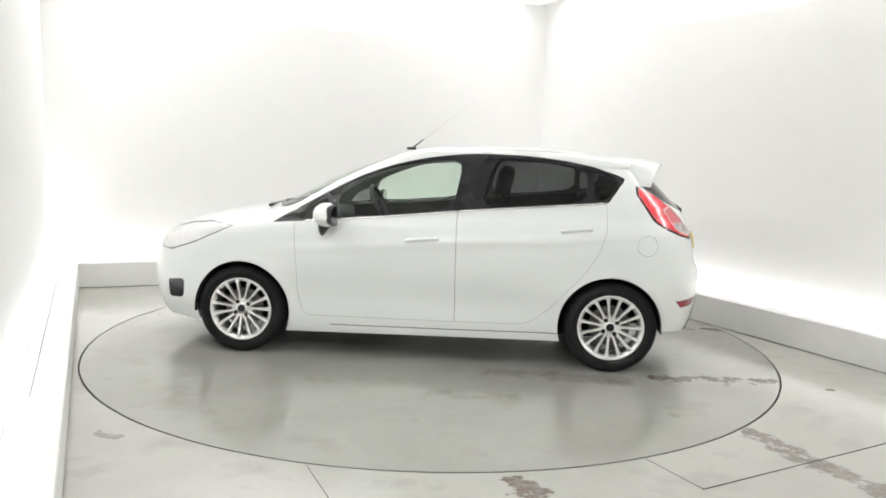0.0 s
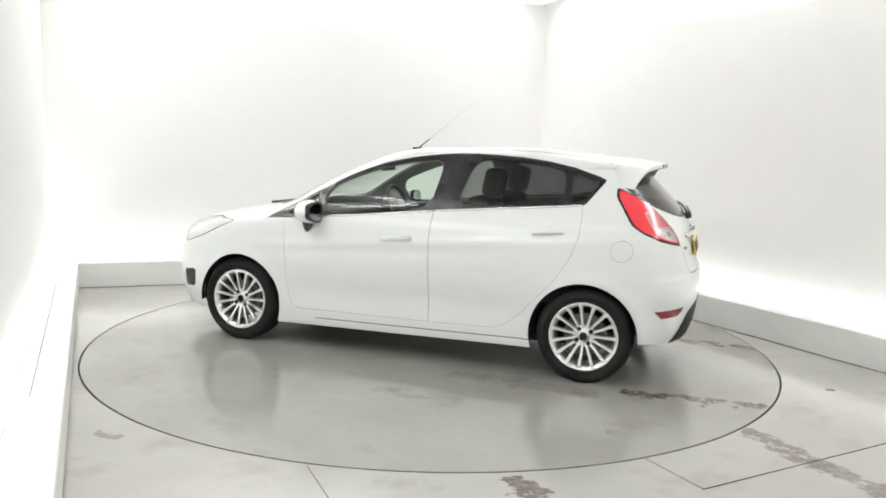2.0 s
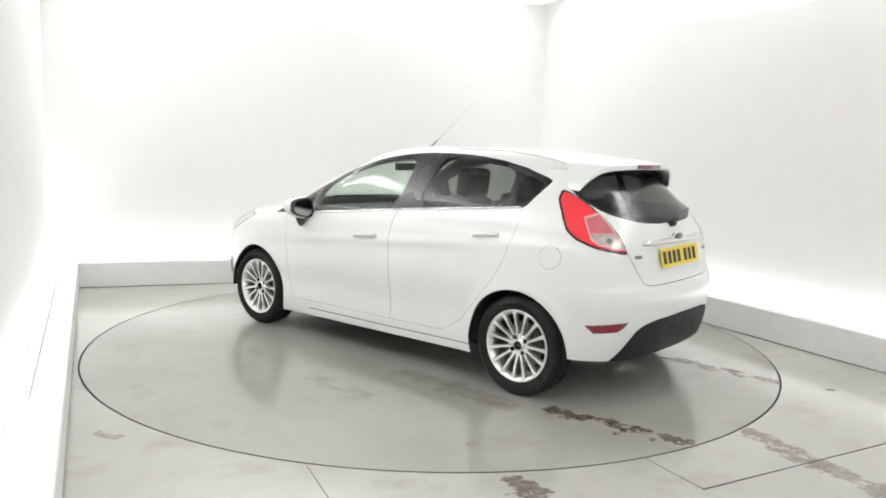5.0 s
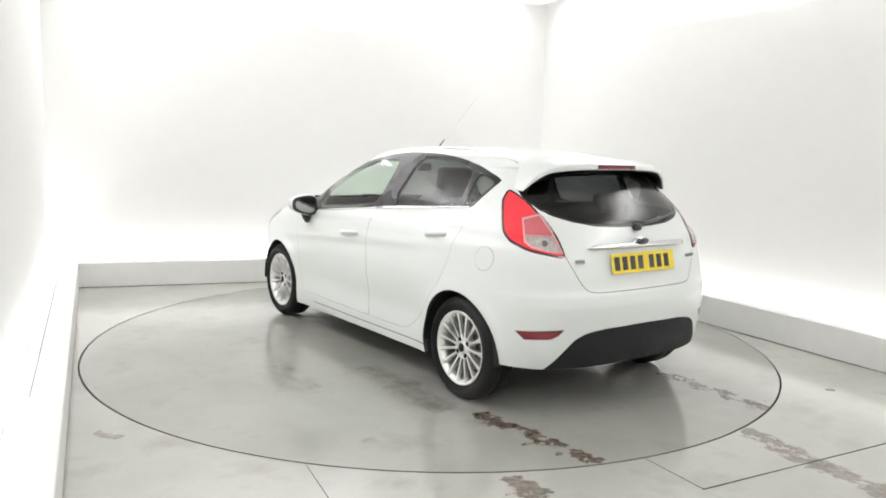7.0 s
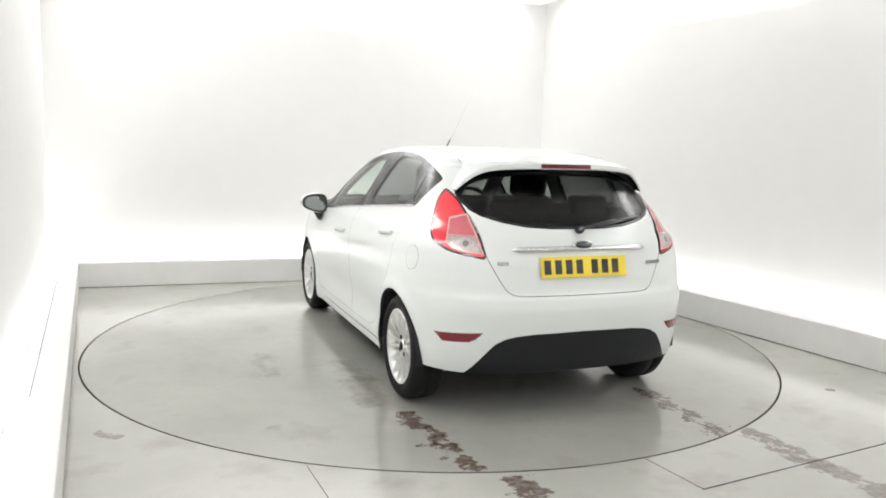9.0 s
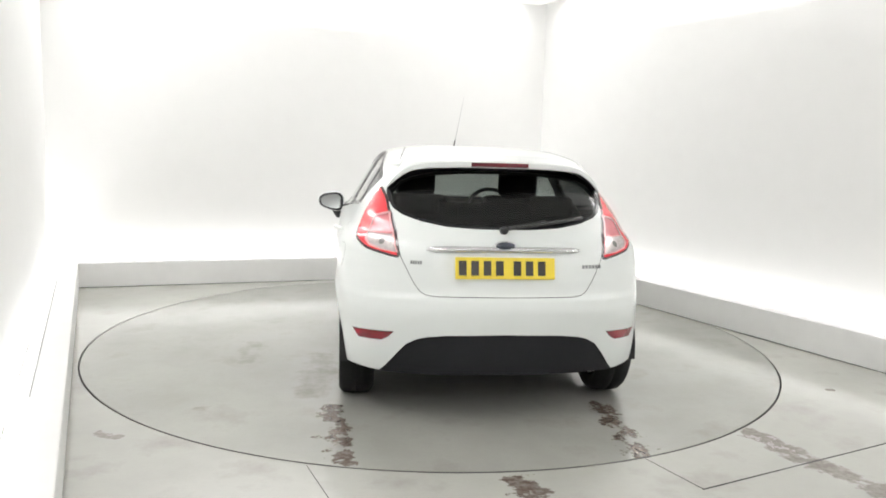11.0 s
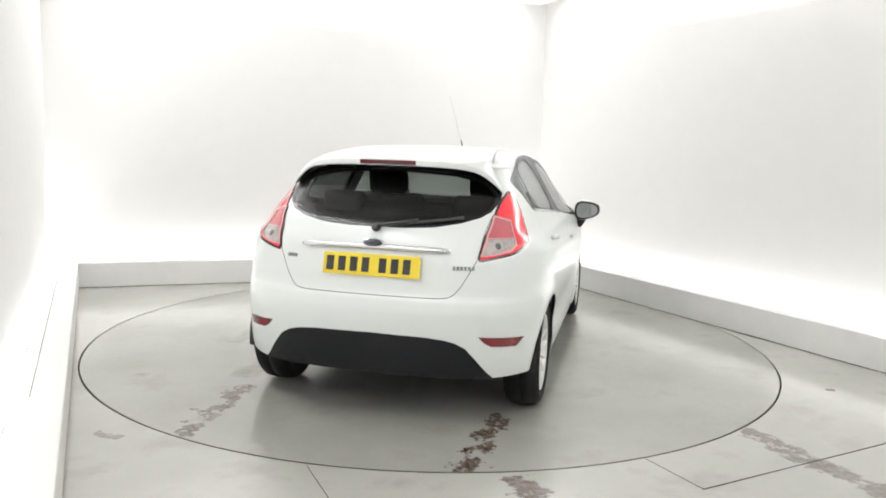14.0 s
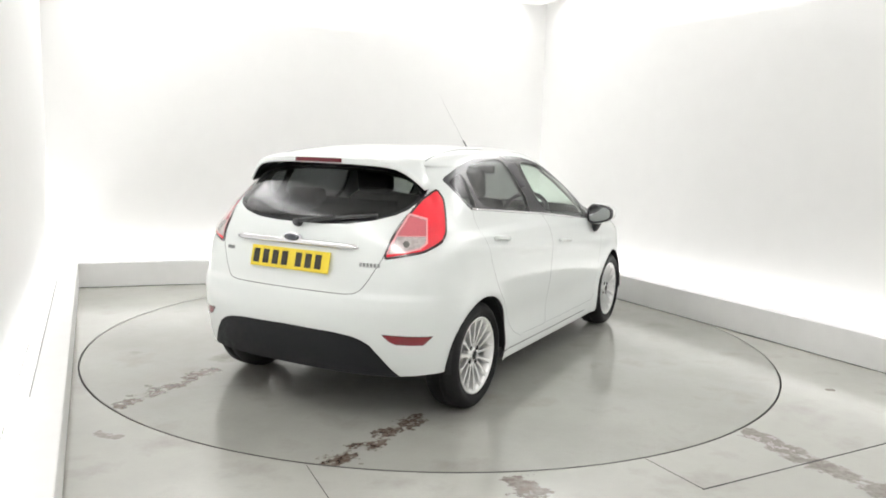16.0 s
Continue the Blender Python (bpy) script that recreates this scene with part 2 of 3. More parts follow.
# ---- studio ----
def build_studio():
    wall_line, outer = grown(PLINTH, GAP), grown(PLINTH, GAP + 0.15)
    for i, name in enumerate(("wall_back", "wall_right", "wall_front", "wall_left")):
        j = (i + 1) % 4
        ob = part(name, prism([wall_line[i], wall_line[j], outer[j], outer[i]], -0.1, ROOF), DOOR_GREY if name == "wall_front" else WALL, smooth=False)
        tagged(ob, "plain grey end wall of the studio" if name == "wall_front" else "smooth white painted studio wall washed by hidden lights", "wall", kind="structure")
    inner = grown(PLINTH, PLINTH_DEEP)
    for i, name in enumerate(("plinth_back", "plinth_right", "plinth_front", "plinth_left")):
        j = (i + 1) % 4
        ob = part(name, prism([PLINTH[i], PLINTH[j], inner[j], inner[i]], 0.003, PLINTH_TOP), PLINTH_WHITE, smooth=False)
        mod = ob.modifiers.new("edge", "BEVEL")
        mod.width, mod.segments = 0.006, 2
        tagged(ob, "low white plinth along the wall hiding a light strip", "plinth", kind="structure")
    # the plinth's contact shade is a dark strip laid under its edge
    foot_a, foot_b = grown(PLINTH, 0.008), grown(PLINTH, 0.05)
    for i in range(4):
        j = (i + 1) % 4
        ob = part("plinth_foot_shade", prism([foot_a[i], foot_a[j], foot_b[j], foot_b[i]], 0.0, 0.003), DARK, smooth=False)
        tagged(ob, "dark strip standing in for the shade under the plinth", "plinth foot", kind="structure")
    trough_in = grown(PLINTH, PLINTH_DEEP + 0.003)
    trough_out = grown(PLINTH, GAP - 0.003)
    for i in range(4):
        j = (i + 1) % 4
        ob = part("light_trough", prism([trough_in[i], trough_in[j], trough_out[j], trough_out[i]], 0.004, 0.13), WALL, smooth=False)
        tagged(ob, "white trough for the light strip behind the plinth", "light trough", kind="structure")
    top = part("ceiling", prism(PLINTH, CEILING, CEILING + 0.05), WALL, smooth=False)
    tagged(top, "white suspended ceiling with a lit gap around it", "ceiling", kind="structure")
    roof = part("ceiling_upper", prism(outer, ROOF, ROOF + 0.1), WALL, smooth=False)
    tagged(roof, "white upper ceiling above the light gap", "ceiling", kind="structure")
    # floor sheet with a round hole for the turntable
    bm = bmesh.new()
    steps, hole = 192, 2.4380
    rim, low, edge = [], [], []
    for i in range(steps):
        a = 2 * math.pi * i / steps
        way = Vector((math.cos(a), math.sin(a), 0))
        far = 99.0
        for k in range(4):
            p, q = outer[k], outer[(k + 1) % 4]
            nrm = (q - p).cross(Vector((0, 0, 1)))
            d = way.dot(nrm)
            if abs(d) > 1e-6 and p.dot(nrm) / d > 0:
                far = min(far, p.dot(nrm) / d)
        rim.append(bm.verts.new(way * hole))
        low.append(bm.verts.new(way * hole + Vector((0, 0, -0.05))))
        edge.append(bm.verts.new(way * far))
    for i in range(steps):
        j = (i + 1) % steps
        bm.faces.new((rim[i], edge[i], edge[j], rim[j]))
        bm.faces.new((low[i], rim[i], rim[j], low[j]))
    floor = part("floor", bm, FLOOR, smooth=False)
    tagged(floor, "glossy pale grey painted floor with muddy tyre marks", "floor", kind="structure")
    pit = part("pit", prism([Vector((3 * math.cos(k * math.pi / 8), 3 * math.sin(k * math.pi / 8), 0)) for k in range(16)], -0.16, -0.08), DARK, smooth=False)
    tagged(pit, "dark pit under the turntable", "pit", kind="structure")
    # joints of the floor plates
    def joint(a, b, wide=0.007):
        a, b = Vector((*a, 0)), Vector((*b, 0))
        way = (b - a).normalized()
        s = Vector((-way.y, way.x, 0)) * wide / 2
        ob = part("floor_joint", prism([a + s, b + s, b - s, a - s], -0.01, 0.0012), DARK, smooth=False)
        tagged(ob, "thin dark joint between floor plates", "floor joint", kind="structure")
    a, b = grown(PLINTH, 0.1475)[0], grown(PLINTH, 0.1475)[3]
    way = (b - a).normalized()
    side = Vector((-way.y, way.x, 0)) * 0.0014
    a, b = a + way * 1.1, a + way * 4.2
    seam = part("plinth_seam", prism([a + side, b + side, b - side, a - side], PLINTH_TOP - 0.004, PLINTH_TOP + 0.0012), DARK, smooth=False)
    tagged(seam, "thin dark seam along the plinth top", "plinth seam", kind="structure")
    joint((-0.553, -2.39), (-0.10, -3.385), 0.0025)
    joint((1.028, -2.212), (1.199, -2.535), 0.003)
    joint((1.196, -2.538), (3.0, -1.60), 0.008)


def build_turntable():
    bm = spun([(0.01, 0.0), (1.0, 0.0), (2.0, 0.0), (2.4245, 0.0)], 192, "z")
    disc = part("turntable", bm, DISC, smooth=False)
    tagged(disc, "round pale grey turntable plate with muddy tyre marks", "turntable")
    bm = spun([(2.4245, 0.0), (2.4278, -0.0004), (2.4285, -0.003), (2.4285, -0.06)], 192, "z")
    part("rim", bm, STEEL, disc, "dark worn steel rim", smooth=False)
    return disc


# ---- the car: x forwards from mid wheelbase, y to its left ----
def pchip(xs, ys):
    xs, ys = np.array(xs, float), np.array(ys, float)
    h, dy = np.diff(xs), np.diff(ys)
    m = dy / h
    d = np.zeros(len(xs))
    for i in range(1, len(xs) - 1):
        if m[i - 1] * m[i] > 0:
            w1, w2 = 2 * h[i] + h[i - 1], h[i] + 2 * h[i - 1]
            d[i] = (w1 + w2) / (w1 / m[i - 1] + w2 / m[i])
    d[0], d[-1] = m[0], m[-1]

    def f(x):
        x = np.clip(np.asarray(x, float), xs[0], xs[-1])
        i = np.clip(np.searchsorted(xs, x) - 1, 0, len(h) - 1)
        t = (x - xs[i]) / h[i]
        return ((2 * t**3 - 3 * t**2 + 1) * ys[i] + (t**3 - 2 * t**2 + t) * h[i] * d[i]
                + (3 * t**2 - 2 * t**3) * ys[i + 1] + (t**3 - t**2) * h[i] * d[i + 1])
    return f


XC, ZTOP, HUBX, HUBZ = -0.3, 1.446, 1.2445, 0.30
rear_end = pchip([.14, .27, .35, .48, .60, .66, .70, .77, .88, .95, 1.0, 1.05, 1.10, 1.15, 1.22, 1.28, 1.328, 1.336, 1.352, 1.366, 1.38, 1.40, 1.42, 1.435, 1.443, 1.446],
                 [1.79, 1.84, 1.865, 1.885, 1.895, 1.885, 1.865, 1.85, 1.825, 1.80, 1.775, 1.745, 1.70, 1.65, 1.58, 1.52, 1.466, 1.488, 1.490, 1.468, 1.40, 1.24, 1.06, .90, .70, .35])
front_end = pchip([.14, .22, .35, .5, .65, .74, .80, .86, .92, .97, 1.0, 1.1, 1.2, 1.3, 1.38, 1.41, 1.43, 1.44, 1.446],
                  [1.98, 2.03, 2.08, 2.09, 2.06, 2.02, 1.94, 1.79, 1.53, 1.27, 1.13, .93, .735, .50, .27, .15, .02, -.1, -.25])
half_width = pchip([.14, .19, .24, .30, .42, .55, .70, .82, .90, .95, 1.0, 1.1, 1.2, 1.27, 1.35, 1.395, 1.42, 1.435, 1.443, 1.446],
                   [.80, .825, .835, .845, .855, .858, .862, .858, .845, .825, .785, .735, .68, .64, .59, .545, .47, .36, .22, .03])
nose_power = pchip([.14, .75, 1.02, 1.446], [7.3, 7.3, 7.0, 6.5])


def width(x, z):
    """Half the body's width, with its shoulder crease, hollow doors and wheel arch lips."""
    w = half_width(z)
    crease = .80 - .075 * x
    mid = np.exp(-((x + .15) / 1.3) ** 4)
    w = w + mid * (.010 * np.exp(-((z - crease) / .035) ** 2) - .024 * np.exp(-((z - .41) / .12) ** 2))
    for hx in (HUBX, -HUBX):
        r = np.hypot(x - hx, z - HUBZ)
        w = w + .012 * np.exp(-((r - .345) / .05) ** 2) * (z > .1)
    return w


def excess(x, y, z):
    """Above 0 outside the body."""
    rear = x < XC
    a = np.where(rear, rear_end(z) + XC, front_end(z) - XC)
    p = np.where(rear, 9.65, nose_power(z))
    return (np.abs(x - XC) / np.maximum(a, .01)) ** p + (np.abs(y) / np.maximum(width(x, z), .01)) ** 2.5 - 1


def body_normal(p):
    x, y, z = p
    e = 1e-4
    g = Vector((float(excess(x + e, y, z) - excess(x - e, y, z)), float(excess(x, y + e, z) - excess(x, y - e, z)),
                float(excess(x, y, min(z + e, ZTOP)) - excess(x, y, z - e))))
    if z > ZTOP - 0.004 or g.length < 1e-9:
        return Vector((0, 0, 1))
    return g.normalized()


def body_half():
    """The left half of the bare body shell, as a grid."""
    levels = list(np.arange(0.15, 0.72, 0.015)) + list(np.arange(0.72, 1.0, 0.0075)) + list(np.arange(1.0, 1.32, 0.0125))
    levels += list(np.arange(1.32, 1.40, 0.005)) + [1.40, 1.406, 1.412, 1.418, 1.424, 1.429, 1.433, 1.437, 1.440, 1.442, 1.4435, 1.445, 1.4458]
    bm = bmesh.new()
    rows = []
    for z in levels:
        ar, af = float(rear_end(z)) + XC, float(front_end(z)) - XC
        pr, pf = 9.65, float(nose_power(z))
        row = []
        cut_r = (1 - 0.8 ** pr) ** 0.4
        cut_f = (1 - 0.7 ** pf) ** 0.4
        for k in range(34):
            u = cut_r * math.sin(math.pi / 2 * k / 34)
            x = XC - ar * max(1 - u ** 2.5, 0) ** (1 / pr)
            row.append((x, u))
        for k in range(90):
            x = XC - 0.8 * ar + (0.8 * ar + 0.7 * af) * k / 90
            a, p = (ar, pr) if x < XC else (af, pf)
            row.append((x, (1 - (abs(x - XC) / a) ** p) ** 0.4))
        for k in range(30, -1, -1):
            u = cut_f * math.sin(math.pi / 2 * k / 30)
            x = XC + af * max(1 - u ** 2.5, 0) ** (1 / pf)
            row.append((x, u))
        xs = np.array([r[0] for r in row])
        ys = np.array([r[1] for r in row]) * width(xs, z)
        rows.append([bm.verts.new((x, max(y, 0.0), z)) for x, y in zip(xs, ys)])
    for p, q in zip(rows, rows[1:]):
        for i in range(len(p) - 1):
            bm.faces.new((p[i + 1], p[i], q[i], q[i + 1]))
    cap = rows[-1]
    bm.faces.new(cap[::-1])
    bm.normal_update()
    return bm


SIDE, REAR, DIAG = (1.0, 0.0), (0.0, 1.0), (0.57, 0.82)


def flat(co, e):
    return (co.x * e[0] + co.y * e[1], co.z)


def inside(p, poly):
    x, y = p
    hit = False
    for (x1, y1), (x2, y2) in zip(poly, poly[1:] + poly[:1]):
        if (y1 > y) != (y2 > y) and x < (x2 - x1) * (y - y1) / (y2 - y1) + x1:
            hit = not hit
    return hit


def shrunk(poly, by):
    """The outline moved inwards."""
    area = sum(a[0] * b[1] - b[0] * a[1] for a, b in zip(poly, poly[1:] + poly[:1]))
    s = 1 if area > 0 else -1
    out = []
    for i in range(len(poly)):
        a, b, c = (Vector(poly[i - 1]), Vector(poly[i]), Vector(poly[(i + 1) % len(poly)]))
        u, v = (b - a).normalized(), (c - b).normalized()
        n1, n2 = Vector((-u.y, u.x)) * s, Vector((-v.y, v.x)) * s
        m = (n1 + n2).normalized()
        out.append(tuple(b + m * (by / max(m.dot(n1), 0.4))))
    return out


def rounded(poly, steps=3, keep=()):
    """Corner cutting, but for the corners listed in keep."""
    n = len(poly)
    out = []
    for i in range(n):
        a, b, c = Vector(poly[i - 1]), Vector(poly[i]), Vector(poly[(i + 1) % n])
        if i in keep:
            out.append(tuple(b))
            continue
        p, q = b + (a - b) * 0.25, b + (c - b) * 0.25
        for k in range(steps + 1):
            t = k / steps
            out.append(tuple(p * (1 - t) ** 2 + b * 2 * t * (1 - t) + q * t * t))
    return out


def score(bm, poly, e, where):
    """Cuts the outline's edges into the shell, looking along the level line square to e."""
    xs, zs = [p[0] for p in poly], [p[1] for p in poly]
    lo, hi = (min(xs) - 0.05, min(zs) - 0.05), (max(xs) + 0.05, max(zs) + 0.05)
    near = []
    for f in bm.faces:
        c = f.calc_center_median()
        s, z = flat(c, e)
        if lo[0] < s < hi[0] and lo[1] < z < hi[1] and where(c):
            near.append(f)
    for p, q in zip(poly, poly[1:] + poly[:1]):
        d = Vector((q[0] - p[0], q[1] - p[1]))
        if d.length < 1e-6:
            continue
        nrm = Vector((-d.y * e[0], -d.y * e[1], d.x)).normalized()
        x0, x1, z0, z1 = min(p[0], q[0]) - 1e-4, max(p[0], q[0]) + 1e-4, min(p[1], q[1]) - 1e-4, max(p[1], q[1]) + 1e-4
        pick, rest = [], []
        for f in near:
            fl = [flat(v.co, e) for v in f.verts]
            touch = max(a for a, b in fl) >= x0 and min(a for a, b in fl) <= x1 and max(b for a, b in fl) >= z0 and min(b for a, b in fl) <= z1
            (pick if touch else rest).append(f)
        if not pick:
            continue
        geom = list({v for f in pick for v in f.verts}) + list({x for f in pick for x in f.edges}) + pick
        res = bmesh.ops.bisect_plane(bm, geom=geom, dist=1e-5, plane_co=(p[0] * e[0], p[0] * e[1], p[1]), plane_no=nrm)
        near = rest + list({g for g in res["geom"] if isinstance(g, bmesh.types.BMFace)} | {f for f in pick if f.is_valid})


def arch(hx, r=0.335, n=44):
    return [(hx + r * math.cos(2 * math.pi * k / n), HUBZ + r * math.sin(2 * math.pi * k / n)) for k in range(n)]


def disc_line(x, z, r, n=20):
    return [(x + r * math.cos(2 * math.pi * k / n), z + r * math.sin(2 * math.pi * k / n)) for k in range(n)]


DAYLIGHT = [(1.02, .905), (.72, .928), (.27, .965), (-.25, 1.02), (-1.18, 1.10), (-1.205, 1.115), (-1.30, 1.245), (-1.305, 1.262), (-1.27, 1.28), (-1.10, 1.334),
            (-.93, 1.366), (-.76, 1.386), (-.60, 1.395), (-.45, 1.398), (-.33, 1.397), (-.22, 1.391), (-.11, 1.379), (0, 1.363), (.12, 1.339), (.235, 1.309), (.35, 1.27), (.46, 1.227), (.68, 1.112), (.88, 1.0)]
PANE_FRONT = rounded([(.575, .952), (.605, 1.07), (.56, 1.16), (.42, 1.222), (.22, 1.292), (0, 1.335), (-.235, 1.352), (-.185, 1.027)], 2)
PANE_CORNER = rounded([(.87, .932), (.655, .952), (.67, 1.085), (.77, 1.04)], 2)
PANE_REAR = rounded([(-.355, 1.045), (-.445, 1.372), (-.75, 1.365), (-.98, 1.335), (-1.06, 1.29), (-1.06, 1.105)], 2)
PANE_QUARTER = rounded([(-1.105, 1.11), (-1.10, 1.305), (-1.283, 1.25), (-1.195, 1.13)], 2)
DOOR_FRONT = [(.87, .915), (.856, .74), (.842, .43), (.815, .325), (.79, .297), (.75, .284), (-.221, .289), (-.220, .64), (-.218, 1.0165), (.27, .964), (.72, .927)]
DOOR_REAR = [(-.218, 1.0165), (-.220, .64), (-.221, .289), (-.66, .297), (-.74, .325), (-.84, .405), (-.96, .54), (-1.065, .66), (-1.15, .80), (-1.19, .93), (-1.188, 1.05), (-1.183, 1.0995), (-.6, 1.05)]
TAIL_LAMP = rounded([(-.281, 1.222), (-.242, 1.165), (-.236, 1.08), (-.238, .995), (-.268, .95), (-.364, .906), (-.473, .885), (-.572, .866), (-.542, .958), (-.463, 1.066), (-.372, 1.166)], 2)
LENS_PINK = [(-.352, 1.06), (-.432, 1.082), (-.492, .998), (-.498, .985), (-.354, .985)]
LENS_EDGE = [(-.343, 1.070), (-.438, 1.094), (-.500, 1.004), (-.556, .895), (-.46, .905), (-.385, .922), (-.347, .95)]
LENS_BULB = disc_line(-.455, .947, .016, 12)
LENS_CLEAR = [(-.354, .981), (-.500, .981), (-.548, .897), (-.46, .912), (-.39, .93), (-.358, .955)]
REFLECTOR = [(-.31, .486), (-.576, .497), (-.54, .462), (-.505, .445), (-.36, .440)]
BACK_GLASS = [(-.01, 1.022), (.15, 1.023), (.30, 1.032), (.43, 1.055), (.52, 1.083), (.565, 1.112), (.588, 1.15), (.596, 1.19), (.590, 1.214), (.545, 1.262), (.48, 1.305), (.35, 1.333), (.17, 1.337), (-.01, 1.338)]
BACK_PANE = [(-.01, 1.036), (.15, 1.037), (.30, 1.046), (.43, 1.070), (.51, 1.096), (.55, 1.122), (.57, 1.155), (.575, 1.195), (.52, 1.250), (.46, 1.276), (.34, 1.302), (.17, 1.312), (-.01, 1.314)]
TAILGATE = [(-.01, .683), (.36, .684), (.41, .691), (.44, .71), (.475, .76), (.533, .872), (.545, .92), (.553, 1.0), (.575, 1.09), (.602, 1.17), (.618, 1.215), (.60, 1.27), (.56, 1.32), (.50, 1.352), (.36, 1.375), (-.01, 1.381)]
BUMPER_DARK = [(-.01, .492), (.30, .486), (.40, .475), (.45, .462), (.50, .435), (.55, .375), (.605, .30), (.66, .24), (.70, .14), (-.01, .14)]
HEAD_LAMP = [(1.30, .868), (1.42, .815), (1.58, .742), (1.79, .672), (1.93, .672), (1.93, .80), (1.70, .855), (1.50, .884)]
FOG_LAMP = [(1.815, .462), (1.70, .480), (1.672, .468), (1.68, .37), (1.70, .345), (1.80, .337), (1.815, .35)]
SCREEN = [(-.01, 1.0), (.45, 1.0), (.60, .99), (.63, 1.0), (.60, 1.10), (.545, 1.22), (.49, 1.32), (.44, 1.37), (.3, 1.388), (-.01, 1.395)]
UNDER = [(-3, -1), (3, -1), (3, .21), (1.5, .2), (.95, .165), (-.9, .195), (-1.5, .288), (-1.75, .27), (-3, .262)]
SILL_LINE = [(.62, .224), (.62, .229), (-.2, .238), (-.92, .2505), (-.92, .2455), (-.2, .233)]
FUEL = disc_line(-1.448, .846, .066)


def build_car():
    car = new("car")
    tagged(car, "white five-door hatchback with silver multi-spoke alloy wheels", "car")
    bm = body_half()
    anywhere = lambda c: True
    flank = lambda c: c.y > 0.45
    back = lambda c: c.x < -1.36
    corner = lambda c: c.x < -1.2 and c.y > 0.3
    ahead = lambda c: c.x > 0.1
    slots = [("fuel", FUEL, 0.0016), ("door_front", DOOR_FRONT, 0.0014), ("door_rear", DOOR_REAR, 0.0014)]
    zones = [  # in the order in which they claim faces
        ("gone", UNDER, SIDE, anywhere), ("gone", arch(HUBX - 0.01), SIDE, flank), ("gone", arch(-HUBX + 0.01), SIDE, flank),
        ("lens_bulb", LENS_BULB, DIAG, corner), ("lens_pink", LENS_PINK, DIAG, corner), ("lens_clear", LENS_CLEAR, DIAG, corner), ("lens_edge", LENS_EDGE, DIAG, corner), ("lens_red", shrunk(TAIL_LAMP, 0.012), DIAG, corner), ("lamp_edge", TAIL_LAMP, DIAG, corner),
        ("reflector", shrunk(REFLECTOR, 0.003), DIAG, corner), ("reflector_edge", REFLECTOR, DIAG, corner),
        ("back_glass", BACK_PANE, REAR, back), ("glass_border", BACK_GLASS, REAR, back),
        ("tailgate", shrunk(TAILGATE, 0.0032), REAR, back), ("gap", TAILGATE, REAR, lambda c: c.x < -1.36 and c.z < 1.10),
        ("bumper_dark", BUMPER_DARK, REAR, back),
        ("pane_front", PANE_FRONT, SIDE, flank), ("pane_corner", PANE_CORNER, SIDE, flank), ("pane_rear", PANE_REAR, SIDE, flank), ("pane_quarter", PANE_QUARTER, SIDE, flank),
        ("surround", DAYLIGHT, SIDE, flank), ("screen", SCREEN, REAR, ahead),
        ("headlamp", shrunk(HEAD_LAMP, .006), SIDE, lambda c: c.y > 0.4 and c.x > 1), ("headlamp_edge", HEAD_LAMP, SIDE, lambda c: c.y > 0.4 and c.x > 1), ("fog", FOG_LAMP, SIDE, lambda c: c.y > 0.4 and c.x > 1),
        ("gap", SILL_LINE, SIDE, flank)]
    for name, line, by in slots:
        zones += [(name, shrunk(line, by), SIDE, flank), ("gap_fuel" if name == "fuel" else "gap", line, SIDE, flank)]
    for name, line, e, where in zones:
        score(bm, line, e, where)
    bm.verts.ensure_lookup_table()
    cos = [v.co.copy() for v in bm.verts]
    at = np.array([tuple(c) for c in cos])
    x, y, z = at[:, 0], at[:, 1], at[:, 2]
    e, up = 1e-4, np.minimum(at[:, 2] + 1e-4, ZTOP)
    slope = np.stack([excess(x + e, y, z) - excess(x - e, y, z), excess(x, y + e, z) - excess(x, y - e, z), (excess(x, y, up) - excess(x, y, z - e)) * 2 * e / (up - z + e)], 1)
    slope /= np.maximum(np.linalg.norm(slope, axis=1, keepdims=True), 1e-12)
    slope[z > ZTOP - 0.003] = (0, 0, 1)
    nors = [Vector(n) for n in slope]
    bm.verts.index_update()
    pieces = {}
    for f in bm.faces:
        c = f.calc_center_median()
        claim = "body"
        for name, line, e, where in zones:
            if where(c) and inside(flat(c, e), line):
                claim = name
                break
        pieces.setdefault(claim, []).append([v.index for v in f.verts])

    def shell(name, faces, material, parent, label="", sides=(1,), push=0.0, right=()):
        """One part out of pieces of the shell; sides: 1 left, -1 right."""
        pts, nrm, polys, seen = [], [], [], {}
        for s in sides:
            for f in faces + (list(right) if s < 0 else []):
                idx = []
                for i in f:
                    mid = cos[i].y < 1e-5
                    key = (i, 1 if mid else s)
                    if key not in seen:
                        seen[key] = len(pts)
                        c, n = cos[i] + nors[i] * push, nors[i]
                        pts.append((c.x, 0.0 if mid else c.y * s, c.z))
                        nrm.append((n.x, 0.0 if mid else n.y * s, n.z))
                    idx.append(seen[key])
                polys.append(idx[::s])
        me = bpy.data.meshes.new(name)
        me.from_pydata(pts, [], polys)
        me.validate()
        me.materials.append(material)
        me.shade_smooth()
        if len(me.vertices) == len(nrm):
            me.normals_split_custom_set_from_vertices(nrm)
        ob = new(name, me)
        ob.parent = parent
        if label:
            ob["label"] = label
        return ob

    both = (1, -1)
    body = shell("body", pieces["body"], PAINT, car, "glossy white painted steel body", both, right=pieces["fuel"] + pieces["gap_fuel"])
    lining = [f for k, v in pieces.items() if k not in ("gone", "pane_front", "pane_corner", "pane_rear", "pane_quarter", "back_glass", "screen") for f in v]
